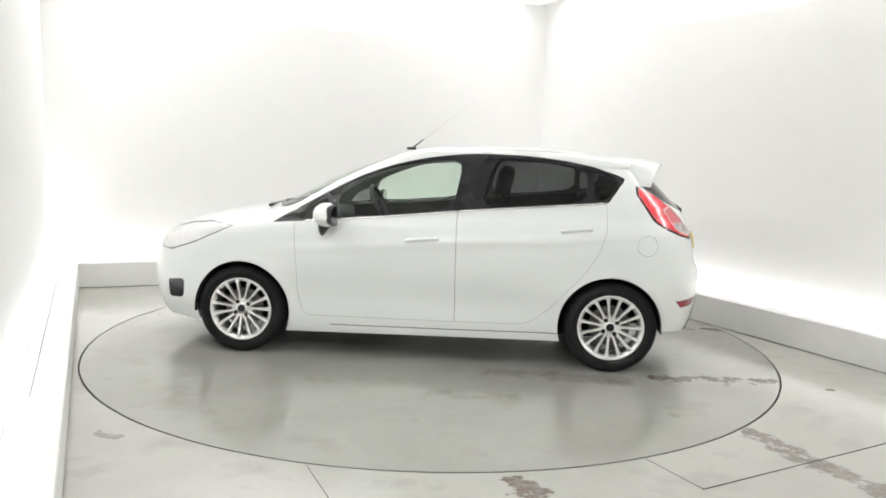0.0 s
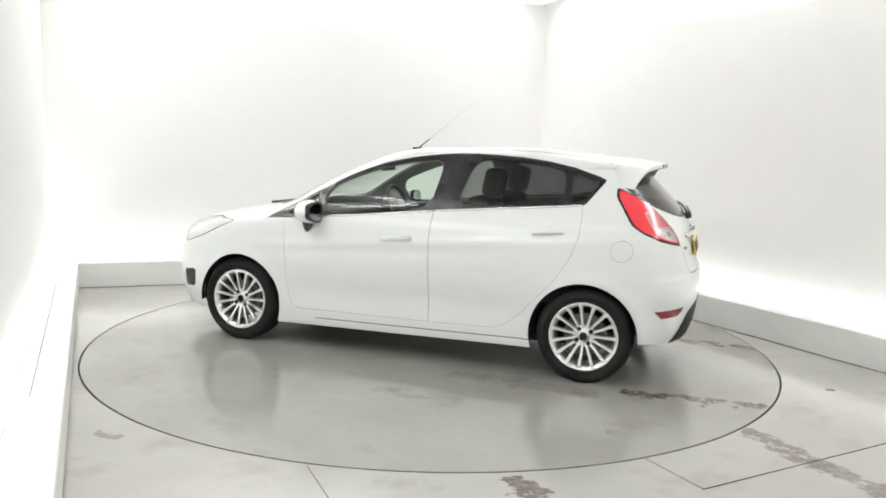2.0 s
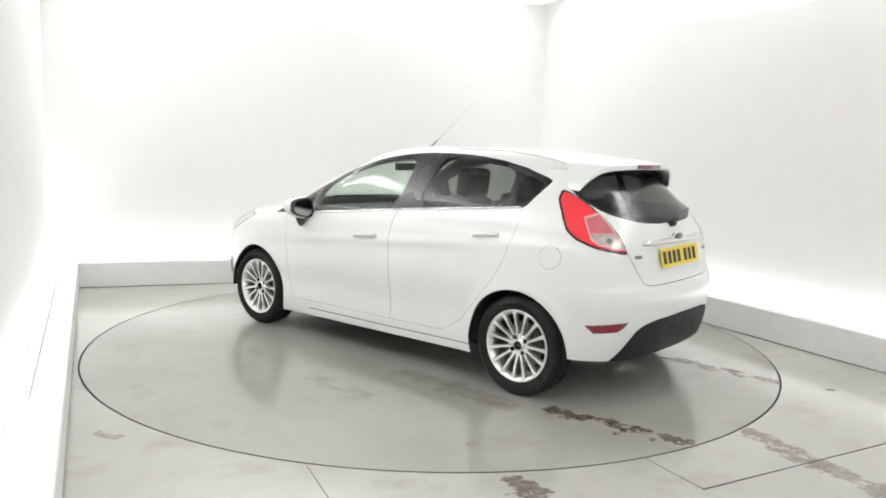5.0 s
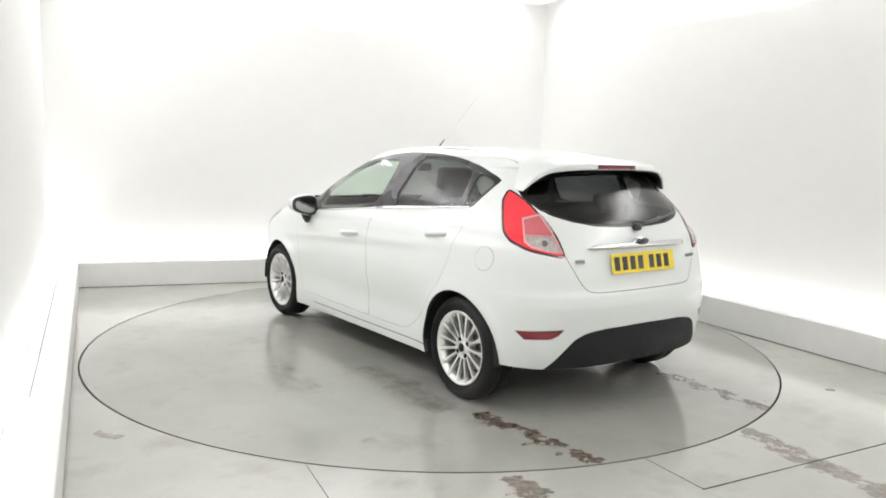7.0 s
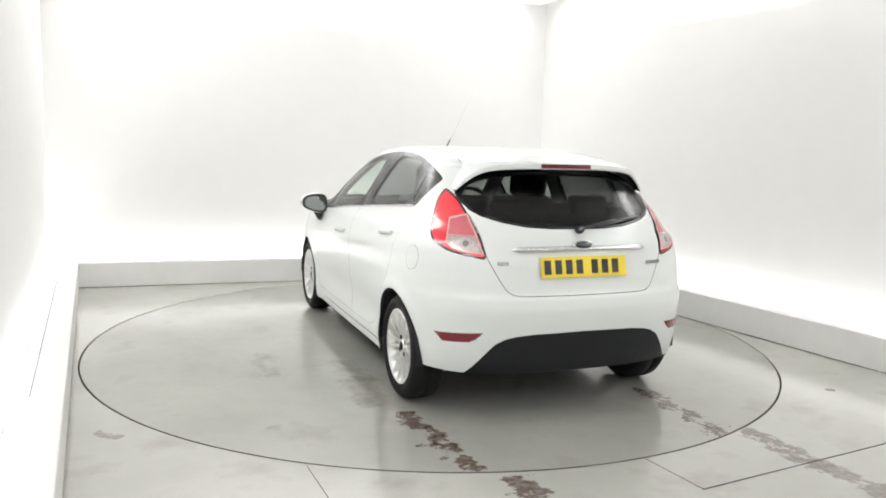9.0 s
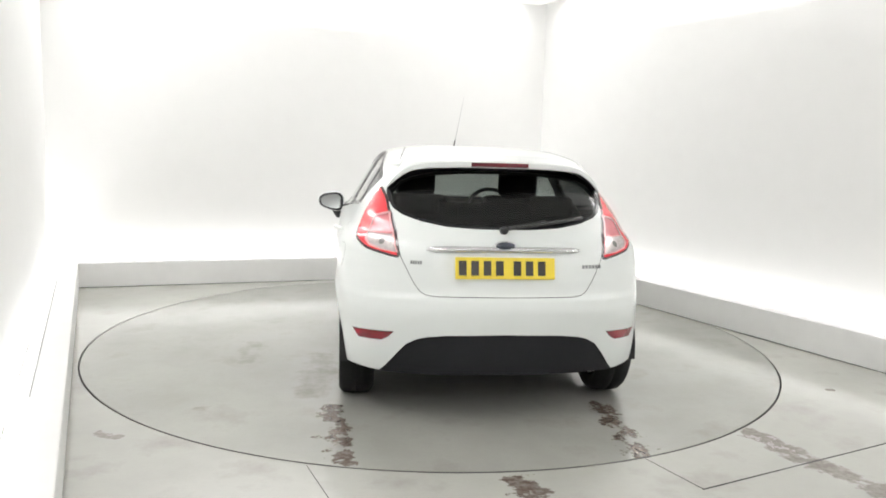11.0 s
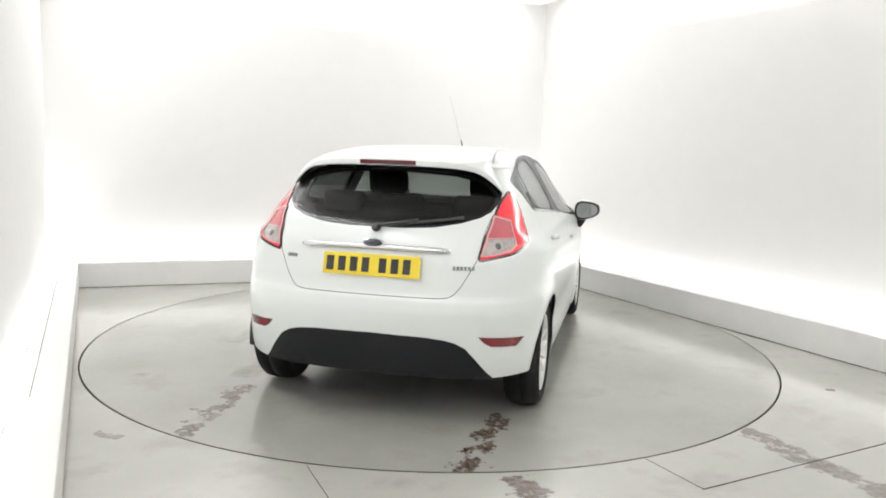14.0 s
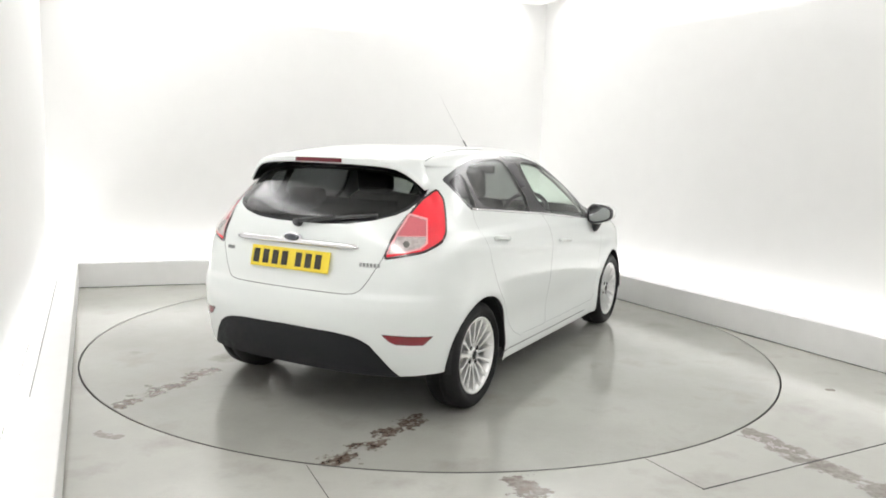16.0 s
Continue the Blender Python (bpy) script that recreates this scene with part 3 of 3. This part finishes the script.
    high = [f for f in lining if sum(cos[i].z - belt(cos[i].x) for i in f) > 0]
    low = [f for f in lining if sum(cos[i].z - belt(cos[i].x) for i in f) <= 0]
    shell("lining", low, CABIN, car, "dark grey cabin lining", both, push=-0.022)
    shell("headlining", high, PALE_TRIM, car, "pale grey headlining and pillar trim", both, push=-0.022)
    shell("windscreen", pieces["screen"], CLEAR_GLASS, car, "clear green-tinted windscreen", both, push=-0.003)
    gate = shell("tailgate", pieces["tailgate"], PAINT, car, "closed white tailgate", both)
    shell("rear_window", pieces["back_glass"], DARK_GLASS, gate, "dark privacy glass", both, push=-0.002)
    shell("window_border", pieces["glass_border"], GLOSS_BLACK, gate, "black window border", both)
    shell("rear_bumper_insert", pieces["bumper_dark"], ROUGH_TRIM, car, "grained black plastic bumper insert", both, push=0.003)
    for s in both:
        lamp = shell("tail_lamp", pieces["lens_red"], RED, car, "red tail lamp wrapping the corner", (s,), push=0.006)
        shell("lens_frame", pieces["lens_edge"], LENS_FRAME, lamp, "pale lens frame", (s,), push=0.007)
        shell("bulb", pieces["lens_bulb"], STEEL, lamp, "dark bulb socket", (s,), push=0.001)
        shell("lamp_rim", pieces["lamp_edge"], LAMP_RIM, lamp, "dark lamp rim", (s,), push=0.002)
        shell("brake_lens", pieces["lens_pink"], PINK, lamp, "frosted pink lens", (s,), push=0.004)
        shell("reversing_lens", pieces["lens_clear"], CLEAR, lamp, "clear reversing lens", (s,), push=0.004)
        refl = shell("rear_reflector", pieces["reflector"], DARK_RED, car, "dark red bumper reflector", (s,), push=0.002)
        shell("reflector_rim", pieces["reflector_edge"], BLACK_TRIM, refl, "", (s,))
        front = shell("front_door", pieces["door_front"], PAINT, car, "", (s,))
        rear = shell("rear_door", pieces["door_rear"], PAINT, car, "", (s,))
        shell("side_window", pieces["pane_front"], CLEAR_GLASS, front, "clear green-tinted glass", (s,), push=-0.004)
        shell("corner_window", pieces["pane_corner"], DARK_GLASS, front, "dark corner glass", (s,), push=-0.004)
        shell("side_window", pieces["pane_rear"], DARK_GLASS, rear, "dark privacy glass", (s,), push=-0.004)
        shell("quarter_window", pieces["pane_quarter"], DARK_GLASS, rear, "dark privacy glass", (s,), push=-0.004)
        shell("window_surround", pieces["surround"], GLOSS_BLACK, car, "black window surround and pillars", (s,))
        front_lamp = shell("headlamp", pieces["headlamp"], HEADLAMP, car, "clear headlamp", (s,), push=0.001)
        shell("headlamp_rim", pieces["headlamp_edge"], ROUGH_TRIM, front_lamp, "", (s,), push=-0.003)
        shell("fog_lamp", pieces["fog"], GLOSS_BLACK, car, "black fog lamp recess", (s,), push=-0.004)
        if s == 1:
            shell("fuel_flap", pieces["fuel"], PAINT, car, "round white fuel flap", (s,), push=0.0005)
        door_details(s, front, rear)
    gate_details(gate)
    spoiler(gate)
    roof_details(car)
    underside(car)
    cabin(car)
    for x, s in ((HUBX, 1), (HUBX, -1), (-HUBX, 1), (-HUBX, -1)):
        build_wheel(car, x, s)
    return car


def skin(x, z, s=1, out=0.0):
    """A point on the flank."""
    a, p = (float(rear_end(z)) + XC, 9.65) if x < XC else (float(front_end(z)) - XC, float(nose_power(z)))
    y = float(width(x, z)) * max(1 - (abs(x - XC) / a) ** p, 0) ** 0.4
    c = Vector((x, y, z))
    c += body_normal(c) * out
    return Vector((c.x, c.y * s, c.z))


def stern(y, z, out=0.0):
    """A point on the tail."""
    a = float(rear_end(z)) + XC
    x = XC - a * max(1 - (abs(y) / float(half_width(z))) ** 2.5, 0) ** (1 / 9.65)
    c = Vector((x, abs(y), z))
    n = body_normal(c)
    c += n * out
    return Vector((c.x, c.y * (1 if y >= 0 else -1), c.z))


def belt(x):
    return float(np.interp(x, [-1.18, -.25, .27, .72, 1.02], [1.10, 1.02, .965, .928, .905]))


def door_details(s, front, rear):
    for door, x0, x1, z0, z1 in ((front, -.10, .11, .838, .82), (rear, -1.09, -.90, .937, .920)):
        pts = [skin(x0 + (x1 - x0) * t, z0 + (z1 - z0) * t, s, o) for t, o in ((0, .0), (.08, .014), (.3, .021), (.5, .023), (.7, .021), (.92, .014), (1, .0))]
        part("handle", tube(pts, [.010, .012, .012, .012, .012, .012, .010], 8, 1.1), PAINT, door, "white pull handle")
    for door, x0, x1 in ((front, .80, -.215), (rear, -.225, -1.175)):
        pts = [skin(x0 + (x1 - x0) * k / 14, belt(x0 + (x1 - x0) * k / 14) + .002, s, .003) for k in range(15)]
        part("belt_trim", tube(pts, .0075, 6, 0.9), CHROME, door, "chrome strip below the windows")
    # door mirror
    base = skin(.70, .93, s)
    bm = bmesh.new()
    bmesh.ops.create_icosphere(bm, subdivisions=4, radius=1)
    for v in bm.verts:
        x, y, z = v.co
        x, y, z = (math.copysign(abs(c) ** .8, c) for c in (x, y, z))
        k = 0.94 - 0.26 * y
        v.co = (max(x, -.65) * .072, y * .104, z * .080 * k + .006 * y)
    bm.transform(Matrix.Diagonal((1, s, 1, 1)))
    if s < 0:
        bmesh.ops.reverse_faces(bm, faces=bm.faces[:])
    head = part("mirror_housing", bm, PAINT, front, "white door mirror housing", at=Matrix.Translation((.635, s * .925, .975)))
    ring = []
    for k in range(24):
        a = 2 * math.pi * k / 24
        ca, sa = math.cos(a), math.sin(a)
        y, z = .087 * math.copysign(abs(ca) ** .7, ca), .064 * math.copysign(abs(sa) ** .7, sa)
        ring.append((0, y, z * (0.94 - .26 * y / .1) + .006 * y / .1))
    bm = bmesh.new()
    vs = [bm.verts.new((-.030, s * y * 1.11, z * 1.14)) for x, y, z in ring]
    back = [bm.verts.new((-.060, s * y * 1.10, z * 1.13)) for x, y, z in ring]
    inner = [bm.verts.new((-.0605, s * y * .92, z * .90)) for x, y, z in ring]
    for k in range(24):
        j = (k + 1) % 24
        bm.faces.new((vs[k], vs[j], back[j], back[k]))
        bm.faces.new((back[k], back[j], inner[j], inner[k]))
    bmesh.ops.recalc_face_normals(bm, faces=bm.faces[:])
    part("mirror_rim", bm, BLACK_TRIM, head, "black rim")
    bm = bmesh.new()
    bm.faces.new([bm.verts.new((-.0602, s * y * .93, z * .91)) for x, y, z in ring])
    bmesh.ops.recalc_face_normals(bm, faces=bm.faces[:])
    part("mirror_glass", bm, MIRROR, head, "silvered mirror glass", smooth=False)
    foot = [Vector((.645, s * .895, .935)), Vector((.655, s * .880, .895)), Vector((.665, s * .872, .86)), Vector((.67, s * .868, .835))]
    part("mirror_foot", tube(foot, [.045, .040, .028, .012], 12, 0.8), BLACK_TRIM, front, "black mirror foot")


def gate_details(gate):
    # chrome handle strip
    pts = [stern(-.40 + .80 * k / 20, .918 + .004 * math.sin(math.pi * k / 20), .010) for k in range(21)]
    part("chrome_strip", tube(pts, [.006] + [.014] * 19 + [.006], 8, 1.15), CHROME, gate, "chrome tailgate strip")
    tilt = Matrix.Rotation(radians(-90), 4, "Z") @ Matrix.Rotation(radians(78), 4, "X")
    c = stern(0, .938, .022)
    bm = spun([(.01, .004), (.055, .004), (.060, 0), (.060, -.012)], 32, "z")
    bm.transform(Matrix.Diagonal((1, .42, 1, 1)))
    oval = part("badge", bm, CHROME, gate, "oval chrome badge", at=Matrix.Translation(c) @ tilt)
    bm = spun([(.01, .0065), (.050, .0065), (.051, .003)], 32, "z")
    bm.transform(Matrix.Diagonal((1, .38, 1, 1)))
    part("badge_face", bm, BLUE, oval, "dark blue oval")
    # number plate, tilted with the tail
    low, top = stern(0, .772, .012), stern(0, .888, .012)
    lean = math.degrees(math.atan2(top.x - low.x, top.z - low.z))
    at = Matrix.Translation((low + top) / 2) @ Matrix.Rotation(radians(-90), 4, "Z") @ Matrix.Rotation(radians(90 - lean), 4, "X")
    plate = part("number_plate", box((.52, .112, .006), bevel=.0025), YELLOW, gate, "yellow rear number plate with dark bars", smooth=False, at=at)
    for k in range(7):
        x = -.222 + .064 * k + (.028 if k > 3 else 0)
        part("bar", box((.040, .075, .002), (x, 0, .0036)), INK, plate, smooth=False)
    for y, z, n, wide, mat in ((.455, .852, 5, .060, GREY_INK), (-.472, .838, 6, .112, GREY_INK)):
        for k in range(n):
            yy = y + wide * (0.5 - (k + .5) / n)
            p = stern(yy, z, .003)
            way = body_normal(Vector((p.x, abs(p.y), p.z)))
            way.y *= 1 if yy > 0 else -1
            part("letter_bar", box((wide / n * .7, .019, .004), bevel=.001), mat, gate, smooth=False, at=Matrix.Translation(p) @ way.to_track_quat("Z", "Y").to_matrix().to_4x4())
    # wiper
    pivot = stern(0.0, 1.012, .022)
    hub = part("wiper_hub", spun([(.01, .02), (.018, .016), (.022, 0), (.022, -.03)], 20, "z"), BLACK_TRIM, gate, "black wiper hub", at=Matrix.Translation(pivot) @ tilt)
    pts = [stern(-.02 - .20 * t, 1.018 + .035 * t, .032) for t in (0, .25, .5, .75, 1)]
    part("wiper_arm", tube(pts, [.012, .010, .008, .007, .006], 8), BLACK_TRIM, gate, "black wiper arm")
    pts = [stern(-.08 - .36 * t, 1.030 + .045 * t, .014) for t in (0, .2, .4, .6, .8, 1)]
    part("wiper_blade", tube(pts, .008, 6, 1.3), BLACK_TRIM, gate, "black wiper blade")


def roof_height(x, y):
    zs = np.linspace(1.0, 1.4458, 900)
    within = excess(np.full(900, x), np.full(900, abs(y)), zs) < 0
    return float(zs[np.nonzero(within)[0][-1]]) if within.any() else 1.0


lip_x = pchip([0, .155, .35, .48, .55, .597], [1.625, 1.608, 1.572, 1.535, 1.502, 1.478])
lip_low = pchip([0, .155, .35, .45, .50, .55, .597], [1.336, 1.335, 1.327, 1.314, 1.292, 1.254, 1.210])
lip_top = pchip([0, .155, .35, .45, .52, .57, .597], [1.371, 1.370, 1.362, 1.346, 1.310, 1.262, 1.221])
lip_root = pchip([0, .35, .45, .55, .597], [1.22, 1.24, 1.29, 1.36, 1.40])


def spoiler(gate):
    """The white lip that carries the roof on over the rear window, with a fin down each side of it."""
    rows_y = [k / 26 * .597 for k in range(-26, 27)]
    bm = bmesh.new()
    rows = []
    for y in rows_y:
        u = abs(y)
        xt, low, top, root = float(lip_x(u)), float(lip_low(u)), float(lip_top(u)), float(lip_root(u))
        z0 = roof_height(-root, u)
        row = [(-root, z0 - .004)]
        for k in range(1, 7):
            t = k / 7
            x = root + (xt - root) * t
            line = z0 + (top - z0) * t + .006 * math.sin(math.pi * t)
            row.append((-x, max(line, roof_height(-x, u) + .003)))
        row += [(-xt + .006, top), (-xt, top - .006), (-xt + .001, low + .005), (-xt + .006, low)]
        inner = XC - (float(rear_end(low)) + XC) * max(1 - (u / float(half_width(low))) ** 2.5, 0) ** (1 / 9.65)
        row.append((max(inner, -xt + .01) + .012, low + .008))
        rows.append([bm.verts.new((x, y, z)) for x, z in row])
    for p, q in zip(rows, rows[1:]):
        for i in range(len(p) - 1):
            bm.faces.new((p[i], p[i + 1], q[i + 1], q[i]))
    bm.faces.new(rows[0]), bm.faces.new(rows[-1][::-1])
    bmesh.ops.recalc_face_normals(bm, faces=bm.faces[:])
    lip = part("spoiler", bm, PAINT, gate, "white roof spoiler over the rear window")
    mod = lip.modifiers.new("edge", "EDGE_SPLIT")
    mod.split_angle = radians(40)
    bm = bmesh.new()
    rows = []
    for y in rows_y:
        u = abs(y)
        xt, low = float(lip_x(u)), float(lip_low(u))
        inner = XC - (float(rear_end(low)) + XC) * max(1 - (u / float(half_width(low))) ** 2.5, 0) ** (1 / 9.65)
        side = -.003 * y / max(u, .01) if u > .4 else 0
        rows.append([bm.verts.new((x, y + side, z)) for x, z in ((-xt + .007, low - .0015), (max(inner, -xt + .01) + .012, low + .0065))])
    for p, q in zip(rows, rows[1:]):
        bm.faces.new((p[0], p[1], q[1], q[0]))
    under = part("spoiler_underside", bm, GLOSS_BLACK, lip, "black underside of the spoiler")
    mod = under.modifiers.new("sheet", "SOLIDIFY")
    mod.thickness = 0.001
    bm = bmesh.new()
    rows = []
    for k in range(13):
        y = -.155 + .31 * k / 12
        x, low, top = -float(lip_x(abs(y))), float(lip_low(abs(y))) + .003, float(lip_top(abs(y))) - .004
        rows.append([bm.verts.new(c) for c in ((x + .01, y, low), (x - .004, y, low + .003), (x - .004, y, top - .003), (x + .01, y, top))])
    for p, q in zip(rows, rows[1:]):
        for i in range(3):
            bm.faces.new((p[i], p[i + 1], q[i + 1], q[i]))
    bm.faces.new(rows[0]), bm.faces.new(rows[-1][::-1])
    bmesh.ops.recalc_face_normals(bm, faces=bm.faces[:])
    part("stop_lamp", bm, STOP_RED, lip, "dark red high stop lamp", smooth=False)


def roof_details(car):
    for s in (1, -1):
        pts = []
        for k in range(13):
            x = -.45 - .88 * k / 12
            y = .425 + .09 * (k / 12) ** 1.5
            zs = np.linspace(1.30, 1.4458, 500)
            zz = zs[int(np.argmax(excess(np.full(500, x), np.full(500, y), zs) > 0))]
            pts.append((x, s * y, float(zz) + .0005))
        part("roof_channel", tube(pts, .005, 6, 0.45), CHANNEL_GREY, car, "grey roof channel strip")
    base = Vector((.21, 0, 1.412))
    mast = part("aerial", tube([base, base + Vector((-.015, 0, .014)), base + Vector((-.03, 0, .027)), base + Vector((-.085, 0, .071)), base + Vector((-.09, 0, .075))], [.012, .007, .0052, .0042, .002], 8), BLACK_TRIM, car, "short black roof aerial with a thin whip")
    # glare that washes out the thin black whip is put into its grey
    part("whip", tube([base + Vector((-.088, 0, .073)), base + Vector((-.27, 0, .217)), base + Vector((-.47, 0, .375))], [.0011, .0007, .0004], 6), WHIP_GLARE, mast, "thin whip, greyed by painted-in glare")
    part("aerial_base", box((.07, .04, .02), base + Vector((.0, 0, .004)), bevel=.008), BLACK_TRIM, mast)
    # windscreen wipers and cowl
    for y0, y1 in ((-.45, .12), (.05, .58)):
        pts = [Vector((1.19 - .05 * abs(y0 + (y1 - y0) * t) - .04 * t, y0 + (y1 - y0) * t, .985 + .012 * t)) for t in (0, .33, .66, 1)]
        part("windscreen_wiper", tube(pts, .010, 6), BLACK_TRIM, car, "black windscreen wiper")


def underside(car):
    part("floor_pan", box((3.0, 1.36, .05), (.17, 0, .225), bevel=.02), DARK, car, "dark underside")
    part("axle", tube([(-HUBX, -.62, .26), (-HUBX, .62, .26)], .045, 10), DARK, car, "dark rear axle")
    part("exhaust", tube([(-.6, -.1, .19), (-1.3, -.25, .20), (-1.5, -.40, .24)], .03, 10), STEEL, car, "dull steel exhaust")
    for x in (HUBX - .01, -HUBX + .01):
        for s in (1, -1):
            bm = bmesh.new()
            n, r = 28, .336
            rings = []
            for y in (.842, .80, .50):
                rr = r if y < .83 else r - .004
                rings.append([bm.verts.new((x + rr * math.cos(math.pi * (-.03 + 1.06 * k / n)), s * (y - (.0 if y < .83 else .006)), HUBZ + rr * math.sin(math.pi * (-.03 + 1.06 * k / n)))) for k in range(n + 1)])
            for p, q in zip(rings, rings[1:]):
                for k in range(n):
                    bm.faces.new((p[k], p[k + 1], q[k + 1], q[k]))
            bm.faces.new(rings[-1])
            part("arch_liner", bm, DARK, car, "black wheel arch liner")


def seat(name, car, x, y, wide, label):
    cushion = part(name, box((.50, wide, .16), (x, y, .52), bevel=.05, segments=3), FABRIC, car, label)
    lean = Matrix.Rotation(radians(-14), 4, "Y")
    part("backrest", box((.15, wide - .03, .56), (x - .27, y, .83), bevel=.06, turn=lean, segments=3), FABRIC, cushion)
    return cushion


def cabin(car):
    for y in (.35, -.35):
        s = seat("front_seat", car, -.12, y, .48, "dark fabric front seat with headrest")
        part("headrest", box((.11, .26, .19), (-.51, y, 1.205), bevel=.054, turn=Matrix.Rotation(radians(-10), 4, "Y"), segments=3), FABRIC, s)
        for d in (-.06, .06):
            part("headrest_post", tube([(-.47, y + d, 1.05), (-.49, y + d, 1.15)], .007, 8), CHROME, s)
    s = seat("rear_bench", car, -.82, 0, 1.22, "dark fabric rear bench with headrests")
    for y in (.40, -.40):
        part("headrest", box((.09, .25, .12), (-1.20, y, 1.105), bevel=.044, segments=3), FABRIC, s)
    part("dashboard", box((.42, 1.30, .26), (.98, 0, .80), bevel=.09, segments=4), CABIN, car, "dark grey dashboard")
    part("parcel_shelf", box((.34, 1.16, .02), (-1.38, 0, .985), bevel=.006), CABIN, car, "dark parcel shelf")
    hub = Vector((.50, -.36, .93))
    bm = bmesh.new()
    n, m = 36, 8
    rings = []
    for i in range(n):
        a = 2 * math.pi * i / n
        rings.append([bm.verts.new(((.185 + .016 * math.cos(2 * math.pi * k / m)) * math.cos(a), (.185 + .016 * math.cos(2 * math.pi * k / m)) * math.sin(a), .016 * math.sin(2 * math.pi * k / m))) for k in range(m)])
    for i in range(n):
        p, q = rings[i], rings[(i + 1) % n]
        for k in range(m):
            bm.faces.new((p[k], q[k], q[(k + 1) % m], p[(k + 1) % m]))
    bmesh.ops.recalc_face_normals(bm, faces=bm.faces[:])
    wheel = part("steering_wheel", bm, CABIN, car, "black steering wheel", at=Matrix.Translation(hub) @ Matrix.Rotation(radians(-66), 4, "Y"))
    part("steering_hub", box((.15, .13, .05), bevel=.02), CABIN, wheel)
    part("steering_spoke", box((.03, .36, .02), bevel=.006), CABIN, wheel)
    part("room_mirror", box((.03, .22, .06), (.45, 0, 1.27), bevel=.012), CABIN, car, "black inside mirror")


WHEEL_MESH = {}


def build_wheel(car, x, s):
    """Tyre 600 mm across on a 16 inch rim with fifteen spokes; y points outwards."""
    at = Matrix.Translation((x, s * .742, HUBZ)) @ (Matrix() if s > 0 else Matrix.Rotation(math.pi, 4, "Z"))
    label = "silver multi-spoke alloy wheel"
    if not WHEEL_MESH:
        h = .098
        rim = spun([(.195, -h + .012), (.186, -.03), (.182, .03), (.190, .074), (.203, .084), (.2125, .090), (.2155, .088), (.2155, .078)], 60)
        tyre_line = [(.206, -h + .02), (.232, -h + .004), (.262, -h), (.283, -h + .012), (.296, -h + .030), (.2985, -.045), (.2995, -.043), (.2995, -.003), (.293, -.002), (.293, .004), (.2995, .005), (.2995, .043), (.2985, .046),
                     (.296, h - .030), (.283, h - .012), (.265, h), (.246, h + .001), (.244, h - .001), (.232, h - .003), (.218, h - .009), (.2135, h - .016), (.206, h - .03)]
        tyre = spun(tyre_line, 72)
        spoke = bmesh.new()
        rows = []
        for r, wide, y, deep in ((.045, .013, .060, .03), (.075, .0100, .066, .026), (.11, .0092, .072, .024), (.15, .0102, .078, .022), (.185, .0135, .083, .018), (.203, .021, .083, .012)):
            rows.append([spoke.verts.new(v) for v in ((-wide, y - deep, r), (-wide * .75, y, r), (wide * .75, y, r), (wide, y - deep, r))])
        for p, q in zip(rows, rows[1:]):
            for k in range(4):
                spoke.faces.new((p[k], p[(k + 1) % 4], q[(k + 1) % 4], q[k]))
        spoke.faces.new(rows[0][::-1]), spoke.faces.new(rows[-1])
        bmesh.ops.recalc_face_normals(spoke, faces=spoke.faces[:])
        hub = spun([(.01, .070), (.031, .070), (.034, .066), (.037, .058), (.068, .062), (.070, .056), (.072, .02)], 40)
        cap = spun([(.01, .0735), (.023, .073), (.0265, .070), (.0265, .06)], 28)
        nut = spun([(.004, .0655), (.012, .0655), (.0145, .062), (.0145, .05)], 12)
        disc = spun([(.02, .010), (.135, .010), (.135, -.010), (.02, -.010)], 44)
        for k, (b, m) in dict(rim=(rim, ALLOY), tyre=(tyre, RUBBER), spoke=(spoke, ALLOY), hub=(hub, ALLOY), cap=(cap, GLOSS_BLACK), nut=(nut, DARK), disc=(disc, STEEL)).items():
            me = bpy.data.meshes.new(k)
            b.to_mesh(me)
            b.free()
            me.materials.append(m)
            if k in ("rim", "tyre", "hub", "cap"):
                me.shade_smooth()
            WHEEL_MESH[k] = me

    def put(name, key, parent, m=Matrix(), lab=""):
        ob = new(name, WHEEL_MESH[key])
        ob.parent, ob.matrix_basis = parent, m
        if lab:
            ob["label"] = lab
        return ob
    wheel = put("wheel", "rim", car, at, label)
    put("tyre", "tyre", wheel, lab="black rubber tyre")
    put("brake_disc", "disc", wheel, lab="dull steel brake disc")
    put("hub", "hub", wheel)
    put("centre_cap", "cap", wheel, lab="dark centre cap")
    for k in range(15):
        put("spoke", "spoke", wheel, Matrix.Rotation(2 * math.pi * (k + .3) / 15, 4, "Y"))
    for k in range(4):
        a = 2 * math.pi * (k + .62) / 4
        put("wheel_nut", "nut", wheel, Matrix.Translation((.054 * math.cos(a), 0, .054 * math.sin(a))))


build_studio()
turntable = build_turntable()
car = build_car()


# ---- what moves ----
def heading(t):
    """The turntable's turn in radians: nearly steady, clockwise from above."""
    return 3.0435 - 0.1228 * t - 0.0002 * (t - 8) ** 2


def motions():
    times = [0.5 * k for k in range(33)]
    turns = [(t, Matrix.Rotation(heading(t), 4, "Z")) for t in times]
    walk(turntable, turns)
    walk(car, [(t, m @ Matrix.Translation((0.0036, -0.144, 0.0))) for t, m in turns])


motions()
